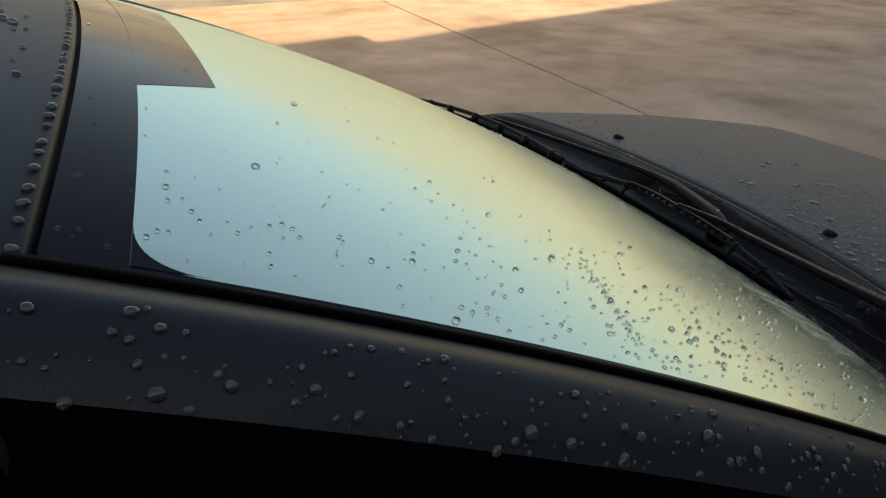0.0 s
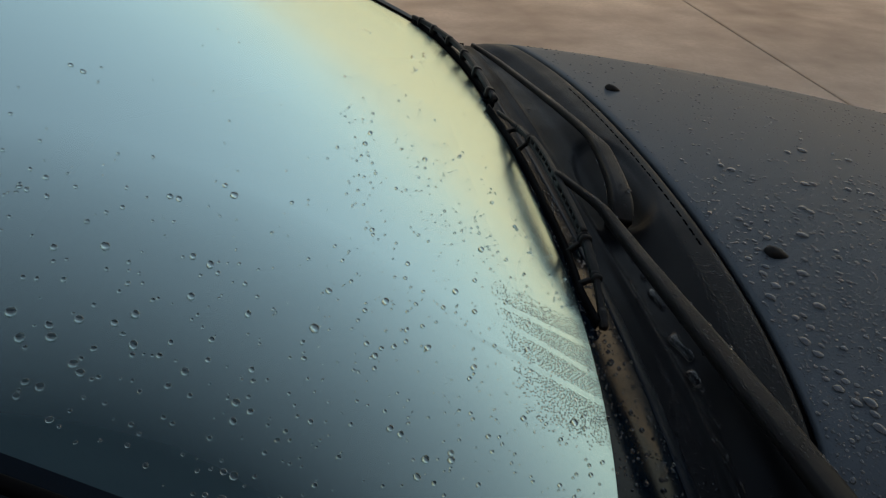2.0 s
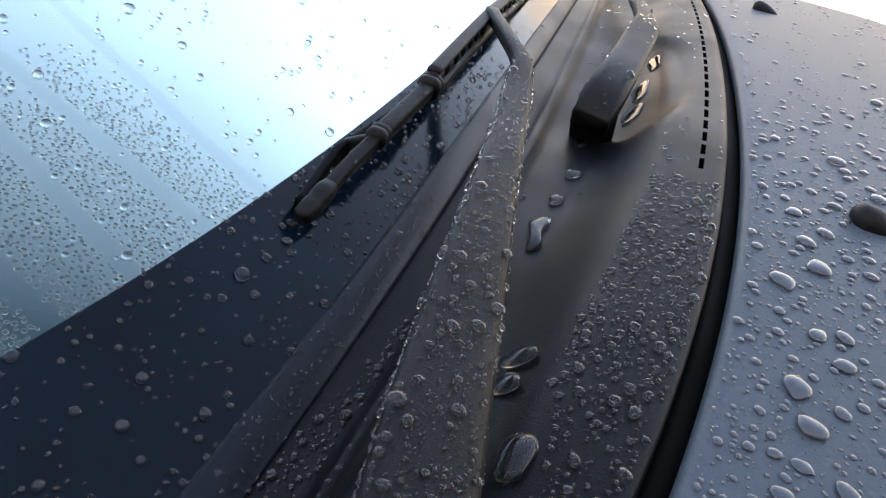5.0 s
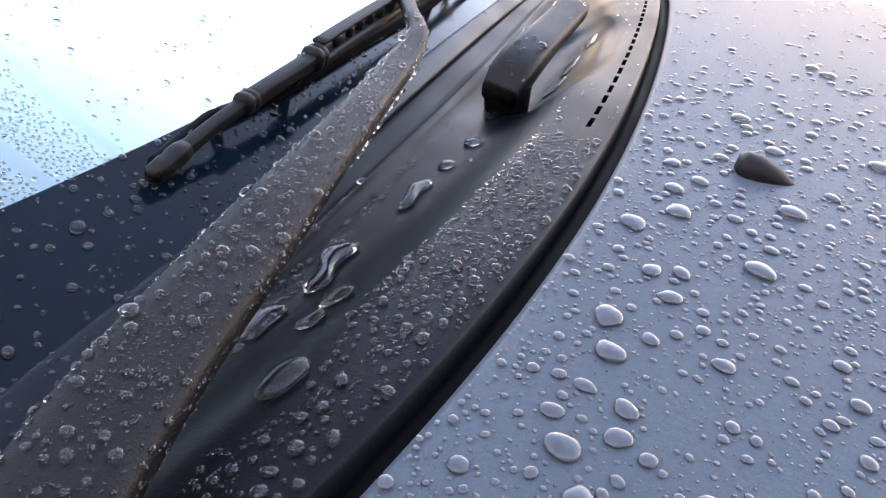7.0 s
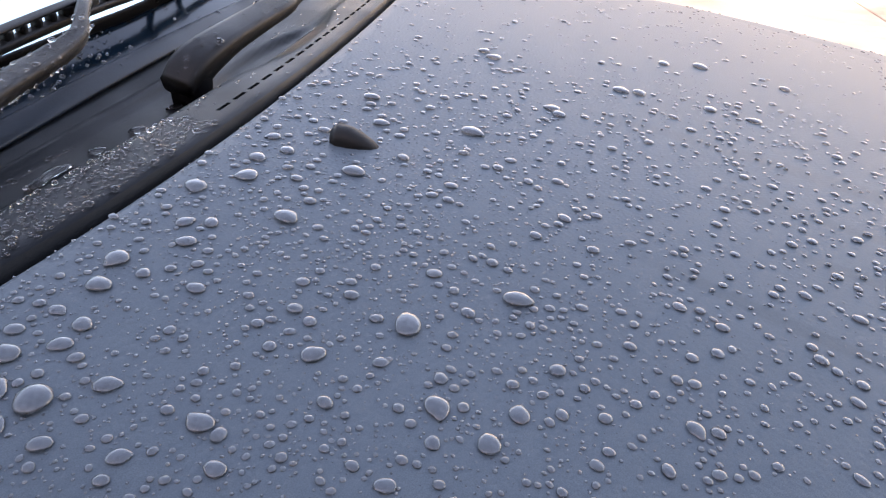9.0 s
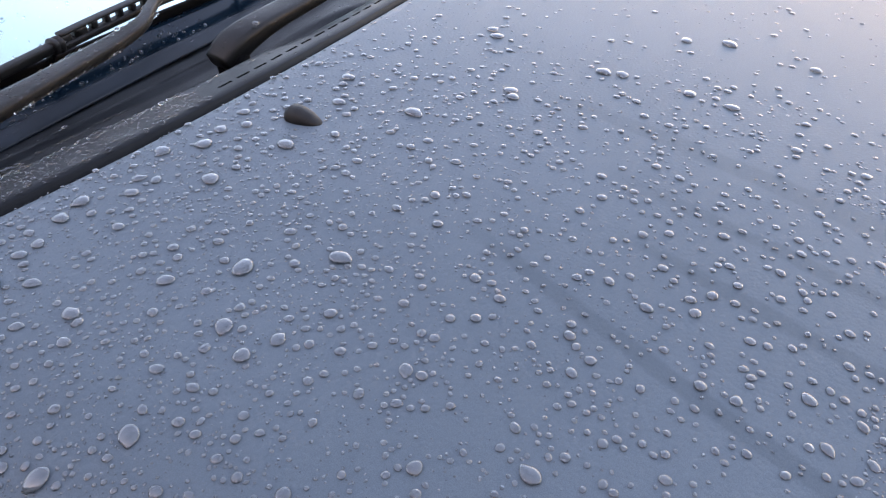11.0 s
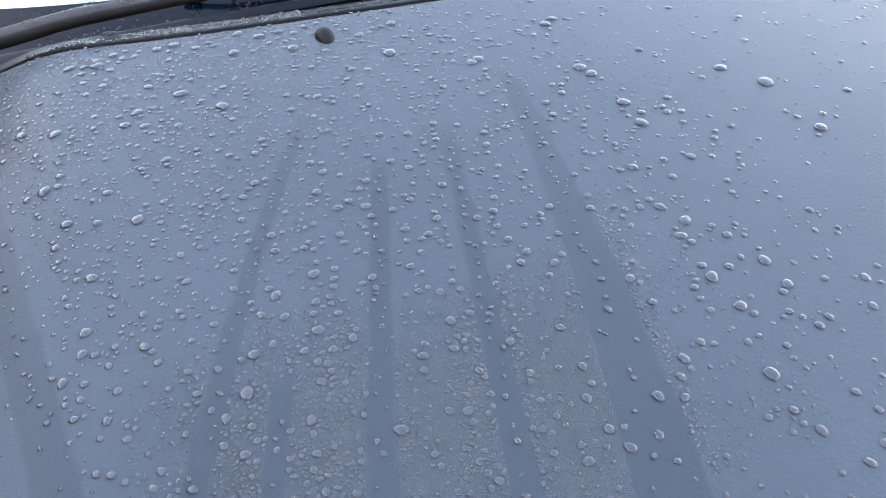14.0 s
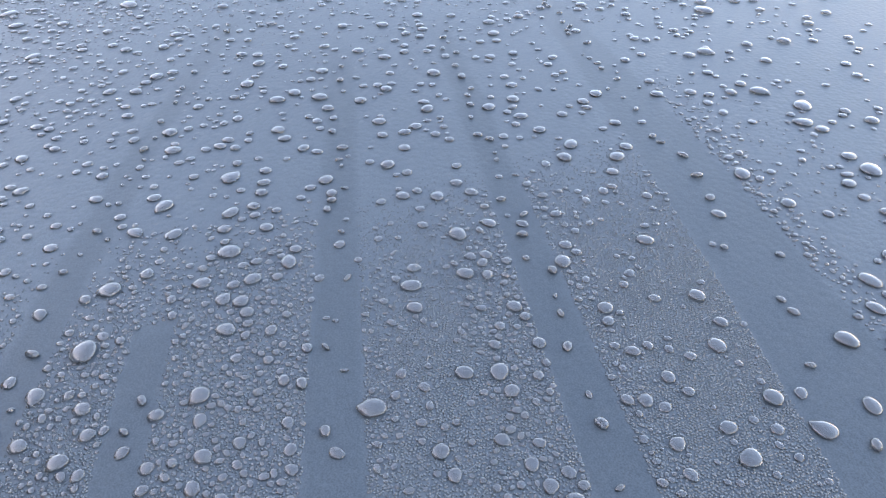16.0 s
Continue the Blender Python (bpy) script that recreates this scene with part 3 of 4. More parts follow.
loft("blade_rubber", [(x - 0.002, y, float(glass_z(x - 0.002, y)) + 0.0048, 0.004, 0.0095) for x, y, z, _, _ in far_line], RUBBER, blade_far, "thin rubber wiping edge")
for y in (0.16, 0.24, 0.32, 0.4, 0.48, 0.54):
    x, _, z, _, _ = min(far_line, key=lambda p: abs(p[1] - y))
    loft("claw", [(x - 0.001, y - 0.005, z - 0.003, 0.0125, 0.016), (x - 0.001, y + 0.005, z - 0.003, 0.0125, 0.016)], ARM, blade_far, "clasping claw of the blade")

# ---- water ----
rng = np.random.default_rng(7)


def normals(surface, x, y, h=2e-4):
    dx = (surface(x + h, y) - surface(x - h, y)) / (2 * h)
    dy = (surface(x, y + h) - surface(x, y - h)) / (2 * h)
    n = np.stack([-dx, -dy, np.ones_like(dx)], 1)
    return n / np.linalg.norm(n, axis=1)[:, None]


def dome(sides, rings):
    """A bead of radius 1 on waxed paint: undercut at its foot, flattened on top."""
    prof = {2: [(0.8, -0.05), (0.92, 0.45)], 3: [(0.82, -0.06), (1.0, 0.3), (0.72, 0.70)], 5: [(0.77, -0.05), (0.97, 0.18), (0.99, 0.42), (0.80, 0.70), (0.43, 0.88)]}[rings]
    top = {2: 0.74, 3: 0.85, 5: 0.94}[rings]
    v = [(r * math.cos(math.tau * k / sides), r * math.sin(math.tau * k / sides), z) for r, z in prof for k in range(sides)] + [(0, 0, top)]
    f = [(i * sides + k, i * sides + (k + 1) % sides, (i + 1) * sides + (k + 1) % sides, (i + 1) * sides + k) for i in range(rings - 1) for k in range(sides)]
    last = (rings - 1) * sides
    f += [(last + k, last + (k + 1) % sides, len(v) - 1, len(v) - 1) for k in range(sides)]
    return np.array(v), np.array(f)


def beads(name, place, up, radius, label, sides=8, rings=3, stretch=0.12, flat=(0.8, 1.1), mat=None):
    """Many beads in one mesh, each with its own size, stretch and turn on the surface."""
    dv, df = dome(sides, rings)
    n = len(place)
    turn = rng.uniform(0, math.tau, n)
    t1 = np.cross(up, np.array([0.0, 1.0, 0.0]))
    t1 /= np.linalg.norm(t1, axis=1)[:, None]
    t2 = np.cross(up, t1)
    u = np.cos(turn)[:, None] * t1 + np.sin(turn)[:, None] * t2
    w = np.cross(up, u)
    a = radius * (1 + np.abs(rng.normal(0, stretch, n)))
    b = radius * (1 - 0.5 * np.abs(rng.normal(0, stretch, n)))
    h = radius * rng.uniform(*flat, n)
    wob = 1 + rng.normal(0, 0.03, (n, len(dv))) * (dv[:, 2] < 0.5)
    wob = np.where(dv[None, :, 2] < 0.5, np.repeat(wob[:, :sides], math.ceil(len(dv) / sides), axis=0).reshape(n, -1)[:, :len(dv)], 1.0)
    v = place[:, None, :] + (wob * dv[None, :, 0] * a[:, None])[..., None] * u[:, None, :] + (wob * dv[None, :, 1] * b[:, None])[..., None] * w[:, None, :] + (dv[None, :, 2] * h[:, None])[..., None] * up[:, None, :]
    v = v.reshape(-1, 3)
    quads = df[df[:, 2] != df[:, 3]]
    tris = df[df[:, 2] == df[:, 3]][:, :3]
    off = (np.arange(n) * len(dv))[:, None, None]
    q = (quads[None] + off).reshape(-1, 4)
    t = (tris[None] + off).reshape(-1, 3)
    me = bpy.data.meshes.new(name)
    me.vertices.add(len(v))
    me.vertices.foreach_set("co", v.astype(np.float32).ravel())
    me.loops.add(q.size + t.size)
    me.loops.foreach_set("vertex_index", np.concatenate([q.ravel(), t.ravel()]).astype(np.int32))
    me.polygons.add(len(q) + len(t))
    me.polygons.foreach_set("loop_start", np.concatenate([np.arange(len(q)) * 4, q.size + np.arange(len(t)) * 3]).astype(np.int32))
    me.polygons.foreach_set("use_smooth", np.ones(len(q) + len(t), bool))
    me.materials.append(mat or WATER)
    me.update(calc_edges=True)
    ob = new(name, me)
    return tagged(ob, label, "water drops", kind="stuff")


def spaced(x, y, r, taken, gap=0.35):
    """Drops in order of size that touch none of those kept before; cells of 10 mm."""
    cells = {}
    for p in taken:
        cells.setdefault((int(p[0] // 0.01), int(p[1] // 0.01)), []).append(p)
    keep = []
    for i in np.argsort(-r):
        cx, cy = int(x[i] // 0.01), int(y[i] // 0.01)
        ok = True
        for a in (-1, 0, 1):
            for b in (-1, 0, 1):
                for px, py, pr in cells.get((cx + a, cy + b), ()):
                    lim = r[i] + pr + gap * min(r[i], pr)
                    if (px - x[i]) ** 2 + (py - y[i]) ** 2 < lim * lim:
                        ok = False
        if ok:
            cells.setdefault((cx, cy), []).append((x[i], y[i], r[i]))
            keep.append(i)
    return np.array(keep, int)


def clear_of(x, y, r, taken):
    """The drops that lie under none of those taken; cells of 10 mm."""
    cells = {}
    for p in taken:
        cells.setdefault((int(p[0] // 0.01), int(p[1] // 0.01)), []).append(p)
    keep = []
    for i, (a, b, c) in enumerate(zip(x.tolist(), y.tolist(), r.tolist())):
        cx, cy = int(a // 0.01), int(b // 0.01)
        near = (p for u in (-1, 0, 1) for v in (-1, 0, 1) for p in cells.get((cx + u, cy + v), ()))
        if all((p[0] - a) ** 2 + (p[1] - b) ** 2 > (p[2] + 0.6 * c) ** 2 for p in near):
            keep.append(i)
    return np.array(keep, int)


def on_track(x, y, lines, margin=0.0):
    hit = np.zeros(len(x), bool)
    for x0, y0, slope, bend, width, widening, fade in lines:
        d = x - x0
        hit |= (np.abs(y - (y0 + d * (slope + bend * d))) < width + widening * np.abs(d) + margin) & (d / fade > 0.4)
    return hit


# the largest drops, in millimetres: x, y, radius
DROPS_A = [(-58, -408, 28), (-54, -418, 42), (-52, -396, 24), (-49, -365, 42), (-48, -432, 40), (-47, -381, 40), (-47, -307, 44), (-45, -455, 43), (-42, -410, 33), (-41, -400, 30),
           (-40, -443, 37), (-39, -335, 30), (-37, -370, 25), (-36, -432, 51), (-35, -247, 33), (-34, -272, 38), (-32, -347, 33), (-31, -290, 48), (-24, -259, 36), (-21, -421, 33),
           (-17, -372, 30), (-5, -443, 26), (-4, -317, 46), (-4, -171, 45), (9, -205, 40), (10, -427, 35), (11, -267, 50), (20, -440, 28), (31, -391, 35), (48, -30, 42),
           (52, -388, 23)]
DROPS_B = [(57, -367, 49), (57, -42, 45), (58, -192, 52), (64, -433, 26), (72, -389, 25), (73, -401, 38), (74, -415, 24), (57, -488, 41), (90, -411, 38), (76, -461, 40),
           (93, -339, 45), (98, -397, 33), (102, -128, 46), (106, -136, 42), (149, -58, 52), (163, -55, 44), (154, -385, 30), (154, -465, 42), (192, 47, 45), (178, -424, 31),
           (168, -527, 55), (213, -58, 46), (225, 64, 56), (201, -449, 36), (191, -515, 43), (198, -530, 49), (217, -407, 38), (244, -62, 42), (230, -498, 46), (234, -512, 34)]
DROPS_C = [(235, -522, 37), (248, -502, 36), (260, -434, 32), (259, -523, 27), (295, 52, 45), (289, -99, 33), (293, -56, 30), (281, -333, 27), (279, -494, 34), (302, -246, 22),
           (302, -437, 32), (309, -317, 30), (317, -339, 27), (331, -107, 30), (317, -438, 27), (311, -488, 27), (325, -373, 20), (328, -349, 23), (326, -408, 27), (330, -320, 24),
           (338, -200, 25), (334, -338, 24), (348, -101, 34), (333, -447, 26), (346, -215, 16), (344, -267, 22), (349, -257, 23), (351, -246, 20), (359, -111, 31), (350, -324, 32),
           (350, -347, 21), (348, -422, 23)]
DROPS_D = [(353, -357, 29), (355, -375, 19), (360, -293, 17), (362, -309, 23), (361, -333, 23), (369, -248, 19), (365, -320, 24), (370, -259, 26), (373, -239, 16), (378, -158, 28),
           (376, -195, 17), (370, -329, 21), (379, -277, 18), (375, -364, 33), (381, -260, 16), (378, -381, 18), (393, -81, 33), (393, -116, 35), (382, -330, 22), (385, -375, 22),
           (412, -82, 29), (401, -339, 25), (402, -364, 19), (416, -116, 33), (408, -340, 16), (407, -370, 22), (410, -357, 15), (412, -366, 15), (417, -322, 15), (418, -333, 16),
           (421, -303, 27), (418, -341, 20)]
DROPS_E = [(423, -272, 24), (424, -323, 15), (430, -239, 18), (425, -344, 18), (429, -314, 15), (429, -324, 15), (440, -280, 17), (448, -188, 27), (444, -273, 13), (447, -242, 14),
           (444, -293, 17), (448, -277, 18), (456, -131, 37), (456, -211, 15), (457, -233, 19), (454, -276, 18), (456, -246, 18), (465, -199, 21), (463, -248, 15), (465, -234, 23),
           (466, -214, 24)]
big = np.array(DROPS_A + DROPS_B + DROPS_C + DROPS_D + DROPS_E, float) * (0.001, 0.001, 0.0001)

shapes = []
for k in range(6):
    dv, df = dome(20, 5)
    c = np.arctan2(dv[:, 1], dv[:, 0])
    amp = rng.uniform(0.02, 0.09, 3)
    ph = rng.uniform(0, math.tau, 3)
    wob = 1 + amp[0] * np.cos(c + ph[0]) + amp[1] * np.cos(2 * c + ph[1]) + 0.6 * amp[2] * np.cos(3 * c + ph[2])
    me = bpy.data.meshes.new("water_drop")
    tail = 1 + (0.5 * np.maximum(0.0, np.cos(c)) ** 7 * (1 - dv[:, 2]) if k > 2 else 0.0)
    pts = np.stack([dv[:, 0] * wob * tail, dv[:, 1] * wob, dv[:, 2]], 1)
    me.from_pydata([tuple(map(float, p)) for p in pts], [], [tuple(int(v) for v in (f if f[2] != f[3] else f[:3])) for f in df])
    me.materials.append(BEAD)
    me.polygons.foreach_set("use_smooth", [True] * len(me.polygons))
    shapes.append(me)

def single_drop(x, y, r, surface, long=1.0, turn=None, label="large clear water drop resting on the bonnet", group="large drops on the bonnet"):
    n = Vector(normals(surface, np.array([x]), np.array([y]))[0])
    ob = new("water_drop", shapes[int(rng.integers(6))])
    a = rng.uniform(0, math.tau) if turn is None else turn
    q = n.to_track_quat("Z", "Y").to_matrix().to_4x4()
    ob.matrix_world = Matrix.Translation((x, y, float(surface(x, y)))) @ q @ Matrix.Rotation(a, 4, "Z") @ Matrix.Diagonal((r * long, r, r * rng.uniform(0.5, 0.62), 1))
    return tagged(ob, label, "water drop", group)


for x, y, r in big:
    single_drop(x, y, r, hood_z, rng.uniform(1.0, 1.25))

# bonnet: medium beads all over, fine beads between the run-off tracks
taken = [tuple(p) for p in big]
for s in (-1, 1):
    taken.append((0.0, 0.235 * s, 0.013))
m = 11000
x, y = rng.uniform(-0.12, 0.80, m), rng.uniform(-0.56, 0.56, m)
x[2700:], y[2700:] = rng.uniform(-0.115, 0.45, m - 2700), rng.uniform(-0.55, 0.0, m - 2700)
x[9600:], y[9600:] = rng.uniform(0.2, 0.52, m - 9600), rng.uniform(-0.45, -0.02, m - 9600)
fade_out = np.ones(m)
fade_out[2700:9600] = (np.clip((0.46 - x) / 0.34, 0, 1) * np.clip((0.0 - y) / 0.2, 0, 1))[2700:9600]
r = np.clip(rng.lognormal(math.log(0.0012), 0.38, m), 0.0007, 0.003)
r = np.where(x > 0.27, np.clip(r, 0.0008, 0.0022), r)
far = y > -0.30
r = np.where(far, np.clip(r * 1.2, 0.0009, 0.0030), r)
ok = (rng.uniform(0, 1, m) < fade_out * np.where(far, 0.6, 1.0)) & (x > hood_rear(y) + 0.004) & ~(on_track(x, y, HOOD_TRACKS, 0.001) & (rng.uniform(0, 1, m) < 0.85))
x, y, r = x[ok], y[ok], r[ok]
k = spaced(x, y, r, taken)
x, y, r = x[k], y[k], r[k]
beads("water_beads", np.stack([x, y, hood_z(x, y)], 1), normals(hood_z, x, y), r, "medium water beads scattered over the bonnet", 12, 5, flat=(0.45, 0.62), mat=BEAD)
taken += list(zip(x, y, r))

m = 34000
x, y = rng.uniform(-0.115, 0.24, m), rng.uniform(-0.53, 0.3, m)
near = rng.uniform(0, 1, m) < np.clip((-0.12 - y) / 0.15, 0, 1) * np.clip((0.17 - x) / 0.1, 0, 1)
r = np.clip(rng.lognormal(math.log(0.00046), 0.42, m), 0.00026, 0.0012)
ok = (x > hood_rear(y) + 0.003) & ~on_track(x, y, HOOD_TRACKS, 0.0) & (near | (rng.uniform(0, 1, m) < np.where(y < 0, 0.15, 0.02)))
x, y, r = x[ok], y[ok], r[ok]
k = spaced(x, y, r, taken)
x, y, r = x[k], y[k], r[k]
beads("water_beads", np.stack([x, y, hood_z(x, y)], 1), normals(hood_z, x, y), r, "small water beads between the larger ones on the bonnet", 8, 3, flat=(0.5, 0.7), mat=BEAD)
taken += list(zip(x, y, r))

# drops strung along the run-off tracks
tx, ty, tr = [], [], []
for x0, y0, slope, bend, width, widening, fade in HOOD_TRACKS:
    d = 0.03
    while x0 + d < 0.56:
        tx.append(x0 + d)
        ty.append(y0 + d * (slope + bend * d) + rng.normal(0, width * 0.35 + 0.3 * d * widening))
        tr.append(rng.uniform(0.0007, 0.0017))
        d += rng.uniform(0.004, 0.016)
x, y, r = np.array(tx), np.array(ty), np.array(tr)
k = spaced(x, y, r, taken)
x, y, r = x[k], y[k], r[k]
beads("water_beads", np.stack([x, y, hood_z(x, y)], 1), normals(hood_z, x, y), r, "water beads strung along a run-off track", 12, 5, stretch=0.3, mat=BEAD)
taken += list(zip(x, y, r))


def jittered(x0, x1, y0, y1, pitch, low, high):
    """Places on a loose hexagonal lattice, each nudged, with a radius."""
    nx, ny = int((x1 - x0) / (pitch * 0.87)), int((y1 - y0) / pitch)
    i, j = np.meshgrid(np.arange(nx), np.arange(ny), indexing="ij")
    x = x0 + i.ravel() * pitch * 0.87 + rng.normal(0, pitch * 0.17, i.size)
    y = y0 + (j.ravel() + 0.5 * (i.ravel() % 2)) * pitch + rng.normal(0, pitch * 0.17, i.size)
    return x, y, pitch * rng.uniform(low, high, i.size)


def midline(x, line):
    d = x - line[0]
    return line[1] + d * (line[2] + line[3] * d)


WIDE, NARROW, MIDDLE, OUTER = HOOD_TRACKS[:4]
STARTS = 0.325


def crowding(x, y):
    """How crowded with beads the front of the bonnet is: full beside the tracks and between the two outer ones, thin elsewhere."""
    wide, narrow, middle, outer = (midline(x, k) for k in (WIDE, NARROW, MIDDLE, OUTER))
    between = (y - narrow) / (middle - narrow)
    dense = np.where((y > outer) & (y < narrow), 0.95, 0.0)
    dense = np.where((between > 0) & (between < 1), np.maximum(np.clip(1.1 - (between - 0.12) * 4.0, 0.12, 1), np.clip((between - 0.50) * 5.5, 0.12, 1)), dense)
    between = (y - middle) / (wide - middle)
    dense = np.where((between >= 0) & (between < 1), np.clip(np.abs(between - 0.52) * 3.2 - 0.62, 0.05, 0.8), dense)
    dense = np.where(y >= wide, np.clip(0.65 - (y - wide - 0.018) * 55, 0.04, 0.7), dense)
    dense = np.where(y <= outer, np.clip(0.4 + (y - outer) * 9, 0.04, 0.4), dense)
    patch = 0.5 + 0.5 * np.sin(x * 160 + 3 * np.sin(y * 110)) * np.sin(y * 190 + 2 * np.sin(x * 90))
    return dense * np.clip((x - STARTS + 0.03 * (between - 0.5) * (y > narrow)) / 0.05, 0, 1) * (0.55 + 0.45 * patch)


for m, middle_size, low, high, gap, share, label in [(4200, 0.00105, 0.0008, 0.0016, 0.18, 0.45, "crowded medium water beads between the run-off tracks"),
                                                      (20000, 0.00064, 0.00042, 0.0010, 0.08, 1.0, "crowded small water beads along the edges of the run-off tracks"),
                                                      (30000, 0.00042, 0.00030, 0.0006, 0.04, 1.2, "tiny water beads filling the gaps between larger ones")]:
    x, y = rng.uniform(0.29, 0.49, m), rng.uniform(-0.42, -0.115, m)
    r = np.clip(rng.lognormal(math.log(middle_size), 0.3, m), low, high)
    ok = ~on_track(x, y, HOOD_TRACKS, 0.0008) & (rng.uniform(0, 1, m) < share * crowding(x, y))
    x, y, r = x[ok], y[ok], r[ok]
    k = spaced(x, y, r, taken, gap)
    x, y, r = x[k], y[k], r[k]
    beads("water_beads", np.stack([x, y, hood_z(x, y)], 1), normals(hood_z, x, y), r, label, 8 if middle_size < 0.0005 else 11, 3 if middle_size < 0.0005 else 5, stretch=0.16, flat=(0.58, 0.78), mat=BEAD)
    taken += list(zip(x, y, r))

x, y, r = jittered(0.335, 0.505, -0.415, -0.125, 0.00078, 0.40, 0.55)
fine = np.clip((x - 0.335) / 0.09, 0, 1) * np.clip((y + 0.415) / 0.04, 0, 1) * np.clip((midline(x, WIDE) - y) / 0.01, 0, 1)
ok = ~on_track(x, y, HOOD_TRACKS, 0.0005) & (rng.uniform(0, 1, len(x)) < 1.15 * fine)
x, y, r = x[ok], y[ok], r[ok] * (0.75 + 0.25 * fine[ok])
k = clear_of(x, y, r, taken)
x, y, r = x[k], y[k], r[k]
beads("fine_dew", np.stack([x, y, hood_z(x, y)], 1), normals(hood_z, x, y), r, "dense fine dew between the run-off tracks", 6, 2, stretch=0.2, flat=(0.65, 0.9), mat=DEW)

# windscreen
m = 7400
s, v = rng.uniform(0.0, 1.0, m), rng.uniform(-1, 0.45, m)
xy = np.array([screen_xy(a, b, glass_low, glass_top, 0.004) for a, b in zip(s, v)])
x, y = xy[:, 0], xy[:, 1]
r = np.clip(rng.lognormal(math.log(0.00092), 0.42, m), 0.0005, 0.003)
r = np.where(x > -0.5, r * 0.85, r)
ok = ~((x > bright_low(y)) & (rng.uniform(0, 1, m) < 0.4)) & (rng.uniform(0, 1, m) < np.clip(1.25 + (x + 0.2) * 1.6, 0.3, 1) * np.clip(0.1 - 2.2 * (y + 0.05), 0.12, 1) * np.clip(np.where(x < -0.42, 0.15 - 5.0 * (y + 0.33), 1.0), 0.12, 1))
x, y, r = x[ok], y[ok], r[ok]
k = spaced(x, y, r, [])
x, y, r = x[k], y[k], r[k]
beads("water_beads", np.stack([x, y, glass_z(x, y)], 1), normals(glass_z, x, y), r, "small water beads scattered over the windscreen", 10, 5)
taken_glass = list(zip(x, y, r))
x, y, r = jittered(-0.315, -0.222, -0.475, -0.30, 0.00128, 0.36, 0.66)
dense = np.clip((x + 0.315) / 0.03, 0, 1) * np.clip((y + 0.475) / 0.03, 0, 1) * np.clip((-0.335 - y) / 0.03, 0.0, 1)
ok = (x < bright_low(y)) & ~on_track(x, y, GLASS_TRACKS, 0.0) & (rng.uniform(0, 1, len(x)) < dense)
x, y, r = x[ok], y[ok], r[ok]
k = spaced(x, y, r, taken_glass, -0.1)
x, y, r = x[k], y[k], r[k]
beads("fine_dew", np.stack([x, y, glass_z(x, y)], 1), normals(glass_z, x, y), r, "dense fine dew in bands on the lower windscreen", 8, 3, flat=(0.45, 0.6), mat=BEAD_GLASS)

m = 900
y = rng.uniform(-0.52, -0.1, m)
x = bright_low(y) + rng.uniform(0, 1, m) * (glass_low(y) - bright_low(y))
r = np.clip(rng.lognormal(math.log(0.00065), 0.5, m), 0.0003, 0.0018)
k = spaced(x, y, r, taken_glass)
x, y, r = x[k], y[k], r[k]
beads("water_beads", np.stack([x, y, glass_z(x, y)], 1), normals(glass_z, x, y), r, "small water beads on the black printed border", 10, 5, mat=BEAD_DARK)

# a trickle that has run down the glass in two threads
t = np.linspace(0, 1, 34)
x = np.concatenate([-0.582 - 0.028 * t, -0.590 - 0.026 * t]) + rng.normal(0, 0.0012, 68)
y = np.concatenate([-0.409 - 0.105 * t, -0.418 - 0.098 * t]) + rng.normal(0, 0.0012, 68)
r = rng.uniform(0.0007, 0.0014, 68)
k = spaced(x, y, r, [], -0.7)
x, y, r = x[k], y[k], r[k]
beads("water_beads", np.stack([x, y, glass_z(x, y)], 1), normals(glass_z, x, y), r, "trickle of drops down the windscreen", 9, 3, stretch=0.4)

# cowl panel and puddles in its channel
def puddle(x, y, long, wide, turn, wave, tall=0.85):
    """A flat, winding drop that follows the panel: half length, half width, heading, sway."""
    dv, df = dome(30, 5)
    u, v = dv[:, 0], dv[:, 1]
    waist = 1 - 0.28 * wave * np.cos(4.2 * u + 0.5) + 0.1 * u
    a, b = u * long, wide * (v * waist + 0.75 * wave * np.sin(3.0 * u + 0.4))
    px, py = x + a * math.cos(turn) - b * math.sin(turn), y + a * math.sin(turn) + b * math.cos(turn)
    pz = cowl_z(px, py) + dv[:, 2] * wide * tall
    ob = part("water_drop", np.stack([px, py, pz], 1), [tuple(int(k) for k in (f if f[2] != f[3] else f[:3])) for f in df], WATER)
    return tagged(ob, "long puddle drop lying in the cowl channel", "water drop", "puddle drops in the cowl channel")


for spot in [(-0.1465, -0.349, 0.0185, 0.0052, 1.45, 0.8), (-0.130, -0.377, 0.0058, 0.0048, 0.5, 0.0), (-0.1315, -0.3912, 0.0046, 0.0046, 0.5, 0.0), (-0.1230, -0.4222, 0.0088, 0.0048, 1.25, 0.15),
             (-0.139, -0.281, 0.0165, 0.0038, 1.43, 0.7), (-0.136, -0.2450, 0.0055, 0.0034, 1.3, 0.0), (-0.1322, -0.211, 0.0058, 0.0038, 1.1, 0.0), (-0.1315, -0.163, 0.011, 0.0034, 1.2, 0.3), (-0.1520, -0.386, 0.0105, 0.0046, 1.3, 0.4),
             (-0.1055, -0.066, 0.022, 0.0052, 1.47, 0.3, 0.3), (-0.1085, -0.110, 0.017, 0.0062, 1.4, 0.2, 0.3), (-0.0985, -0.012, 0.020, 0.0045, 1.52, 0.3, 0.3)]:
    puddle(*spot)
m = 9000
y = np.where(rng.uniform(0, 1, m) < 0.8, rng.uniform(-0.5, -0.12, m), rng.uniform(-0.12, 0.3, m))
d = rng.uniform(0.0075, 0.10, m)
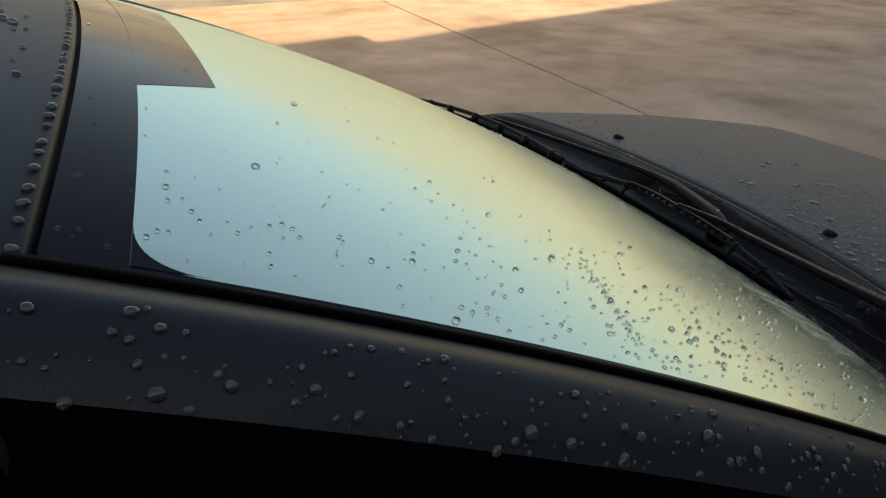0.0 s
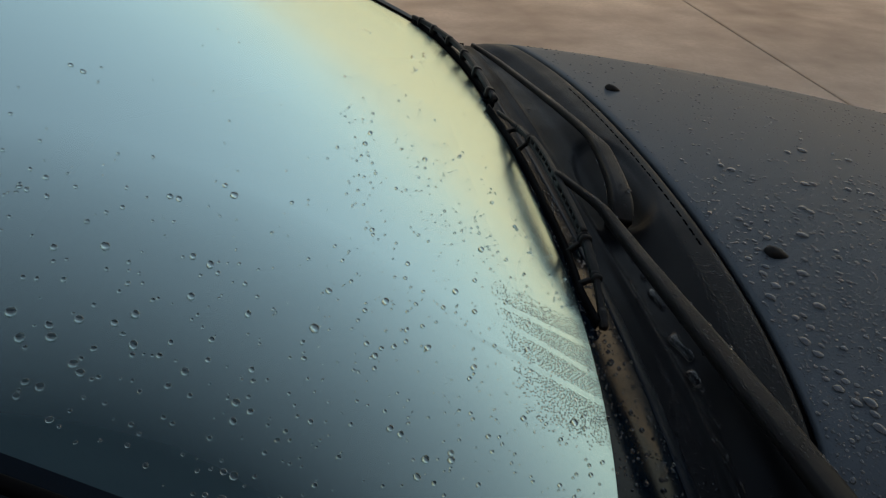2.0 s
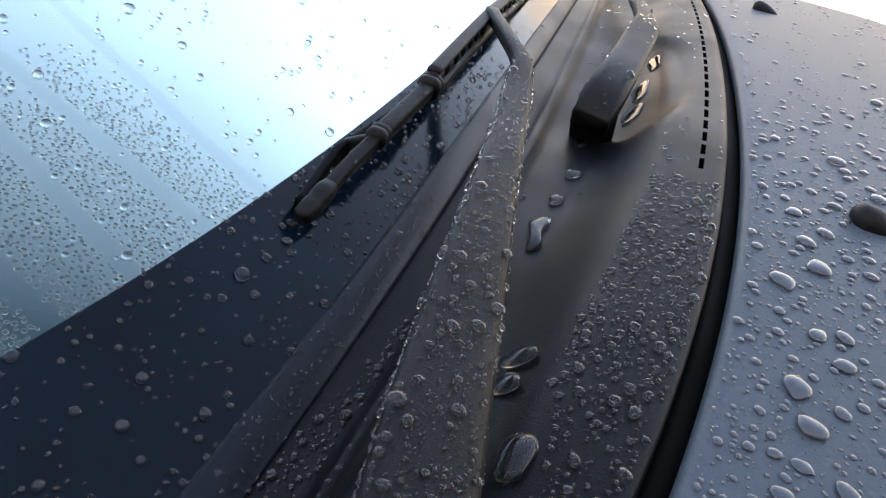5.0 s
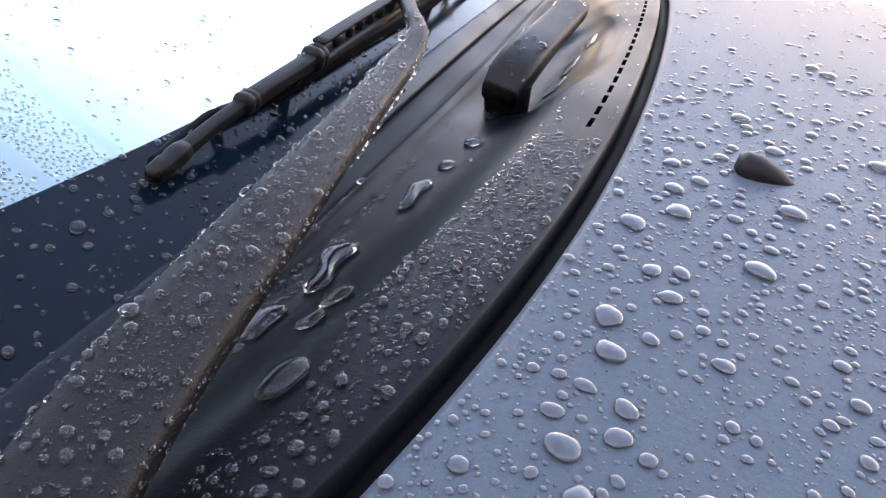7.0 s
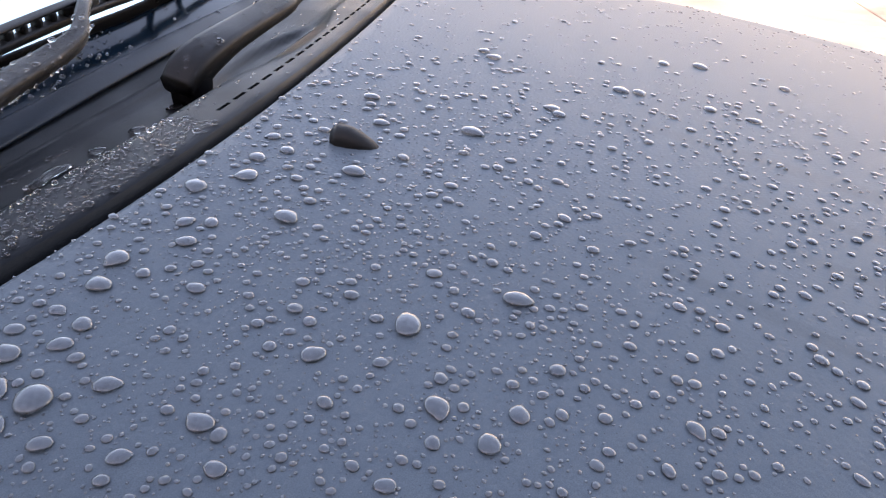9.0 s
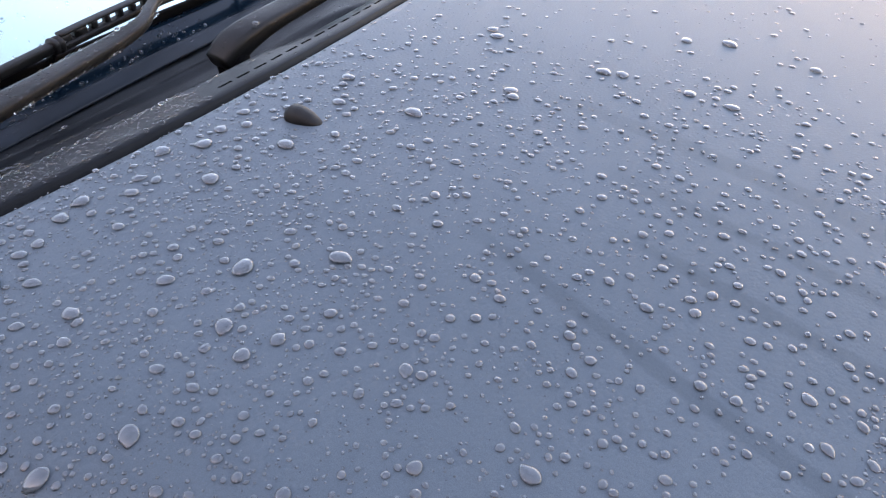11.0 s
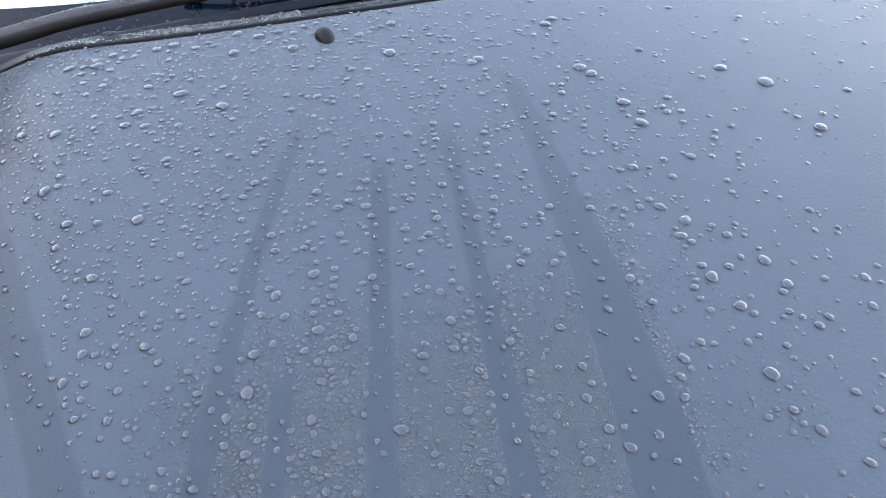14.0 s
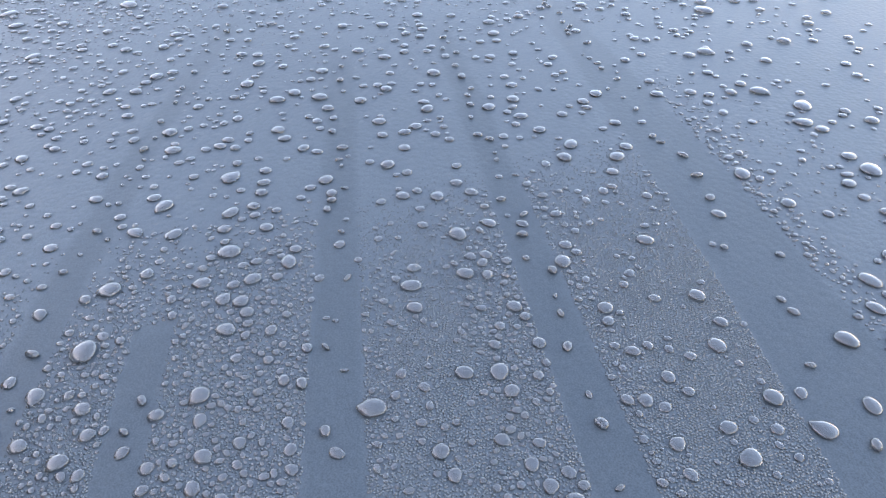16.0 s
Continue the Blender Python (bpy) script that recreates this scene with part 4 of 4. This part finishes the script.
x = hood_rear(y) - d
r = np.clip(rng.lognormal(math.log(0.00066), 0.5, m), 0.0004, 0.0021)
ok = (x > glass_low(y) + 0.004) & ~((np.abs(x + 0.138) < 0.012) & (y < -0.2)) & ~((np.abs(d - 0.019) < 0.006) & (np.abs(y) < 0.24))
ok &= ((x + 0.1245) / 0.009) ** 2 + ((y + 0.413) / 0.03) ** 2 > 1
ok &= ((x + 0.128) / 0.009) ** 2 + ((y + 0.384) / 0.02) ** 2 > 1
ok &= normals(cowl_z, x, y)[:, 2] > 0.93
ok &= (y < -0.24) | (rng.uniform(0, 1, m) < 0.12)
ok &= ((x + 0.12) / 0.05) ** 2 + ((y + 0.1) / 0.1) ** 2 > 1
x, y, r = x[ok], y[ok], r[ok]
k = spaced(x, y, r, [])
x, y, r = x[k], y[k], r[k]
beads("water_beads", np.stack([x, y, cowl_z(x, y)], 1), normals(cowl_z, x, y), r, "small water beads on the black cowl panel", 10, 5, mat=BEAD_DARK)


# wiper arm, pillar and roof: beads laid on the built meshes
def on_mesh(ob, count, size, spread_, keep, name, label, mat):
    me = ob.data
    centre = np.array([p.center for p in me.polygons])
    normal = np.array([p.normal for p in me.polygons])
    area = np.array([p.area for p in me.polygons]) * np.array([keep(c, n) for c, n in zip(centre, normal)], float)
    pick = rng.choice(len(area), count, p=area / area.sum())
    place = []
    for i in pick:
        vs = [np.array(me.vertices[v].co) for v in me.polygons[i].vertices]
        a, b = rng.uniform(0, 1, 2)
        place.append((vs[0] * (1 - a) + vs[1] * a) * (1 - b) + (vs[-1] * (1 - a) + vs[2] * a) * b)
    r = size * np.exp(rng.normal(0, spread_, count))
    p = np.array(place)
    k = spaced(p[:, 0], p[:, 1], r, [])
    beads(name, p[k], normal[pick][k], r[k], label, 10, 5, mat=mat)


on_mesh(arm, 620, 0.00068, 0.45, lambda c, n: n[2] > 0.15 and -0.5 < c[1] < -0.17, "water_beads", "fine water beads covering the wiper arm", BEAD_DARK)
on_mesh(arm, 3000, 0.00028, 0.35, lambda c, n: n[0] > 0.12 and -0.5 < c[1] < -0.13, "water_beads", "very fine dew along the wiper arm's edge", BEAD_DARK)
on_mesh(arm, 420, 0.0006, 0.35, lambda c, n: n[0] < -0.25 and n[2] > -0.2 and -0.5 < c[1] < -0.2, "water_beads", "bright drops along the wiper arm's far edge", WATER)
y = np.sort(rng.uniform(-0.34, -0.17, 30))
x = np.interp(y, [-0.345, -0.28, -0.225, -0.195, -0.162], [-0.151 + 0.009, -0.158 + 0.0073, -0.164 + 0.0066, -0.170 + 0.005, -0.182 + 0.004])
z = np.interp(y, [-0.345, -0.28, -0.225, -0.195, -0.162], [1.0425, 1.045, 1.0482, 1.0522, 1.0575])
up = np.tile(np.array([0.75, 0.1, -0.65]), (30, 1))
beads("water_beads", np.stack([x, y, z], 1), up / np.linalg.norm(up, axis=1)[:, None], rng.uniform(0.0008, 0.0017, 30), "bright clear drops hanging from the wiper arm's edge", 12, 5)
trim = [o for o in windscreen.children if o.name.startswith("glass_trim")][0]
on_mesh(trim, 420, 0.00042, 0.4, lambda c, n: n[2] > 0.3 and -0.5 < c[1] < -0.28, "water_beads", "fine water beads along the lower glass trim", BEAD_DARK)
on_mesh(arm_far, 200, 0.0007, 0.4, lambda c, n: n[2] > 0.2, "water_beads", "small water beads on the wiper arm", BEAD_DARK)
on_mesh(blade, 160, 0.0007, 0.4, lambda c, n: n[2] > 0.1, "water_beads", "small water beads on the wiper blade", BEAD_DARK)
right_pillar = [o for o in car.children if o.name.startswith("windscreen_pillar")][0]
on_mesh(right_pillar, 420, 0.0015, 0.4, lambda c, n: n[1] < -0.12, "water_beads", "water beads on the windscreen pillar", BEAD)
m = 260
x, y = rng.uniform(-1.25, -0.93, m), rng.uniform(-0.5, 0.3, m)
r = np.clip(rng.lognormal(math.log(0.0018), 0.4, m), 0.0008, 0.004)
edge_y = np.arange(-0.47, 0.2, 0.017) + rng.normal(0, 0.002, len(np.arange(-0.47, 0.2, 0.017)))
x = np.concatenate([x, glass_top(edge_y) - 0.0085])
y = np.concatenate([y, edge_y])
r = np.concatenate([r, rng.uniform(0.0016, 0.0032, len(edge_y))])
ok = x < glass_top(y) - 0.006
x, y, r = x[ok], y[ok], r[ok]
k = spaced(x, y, r, [])
x, y, r = x[k], y[k], r[k]
beads("water_beads", np.stack([x, y, roof_z(x, y)], 1), normals(roof_z, x, y), r, "water beads on the roof, lined up along its edge", 12, 5, mat=BEAD)

# ---- concrete slabs ----
SLABS = [(-9, -3.5), (-3.48, 2.62), (2.64, 7.3), (7.32, 12)]
for a, b in SLABS:
    for c, d in [(-8, -2.4), (-2.38, 9.2)]:
        # edges eased by 8 mm; joints run slightly askew to the car
        ring = [(a, c), (b, c), (b, d), (a, d)]
        verts = [(px + 0.05 * (py - 4), py, -0.014) for px, py in ring] + [(px + 0.05 * (py - 4), py, -0.006) for px, py in ring]
        verts += [(px + 0.05 * (py - 4) + (0.012 if px == a else -0.012), py + (0.012 if py == c else -0.012), 0.0) for px, py in ring]
        part("slab", verts, [(8, 9, 10, 11)] + [(k, (k + 1) % 4, 4 + (k + 1) % 4, 4 + k) for k in range(4)] + [(4 + k, 4 + (k + 1) % 4, 8 + (k + 1) % 4, 8 + k) for k in range(4)], CONCRETE, driveway, smooth=False)
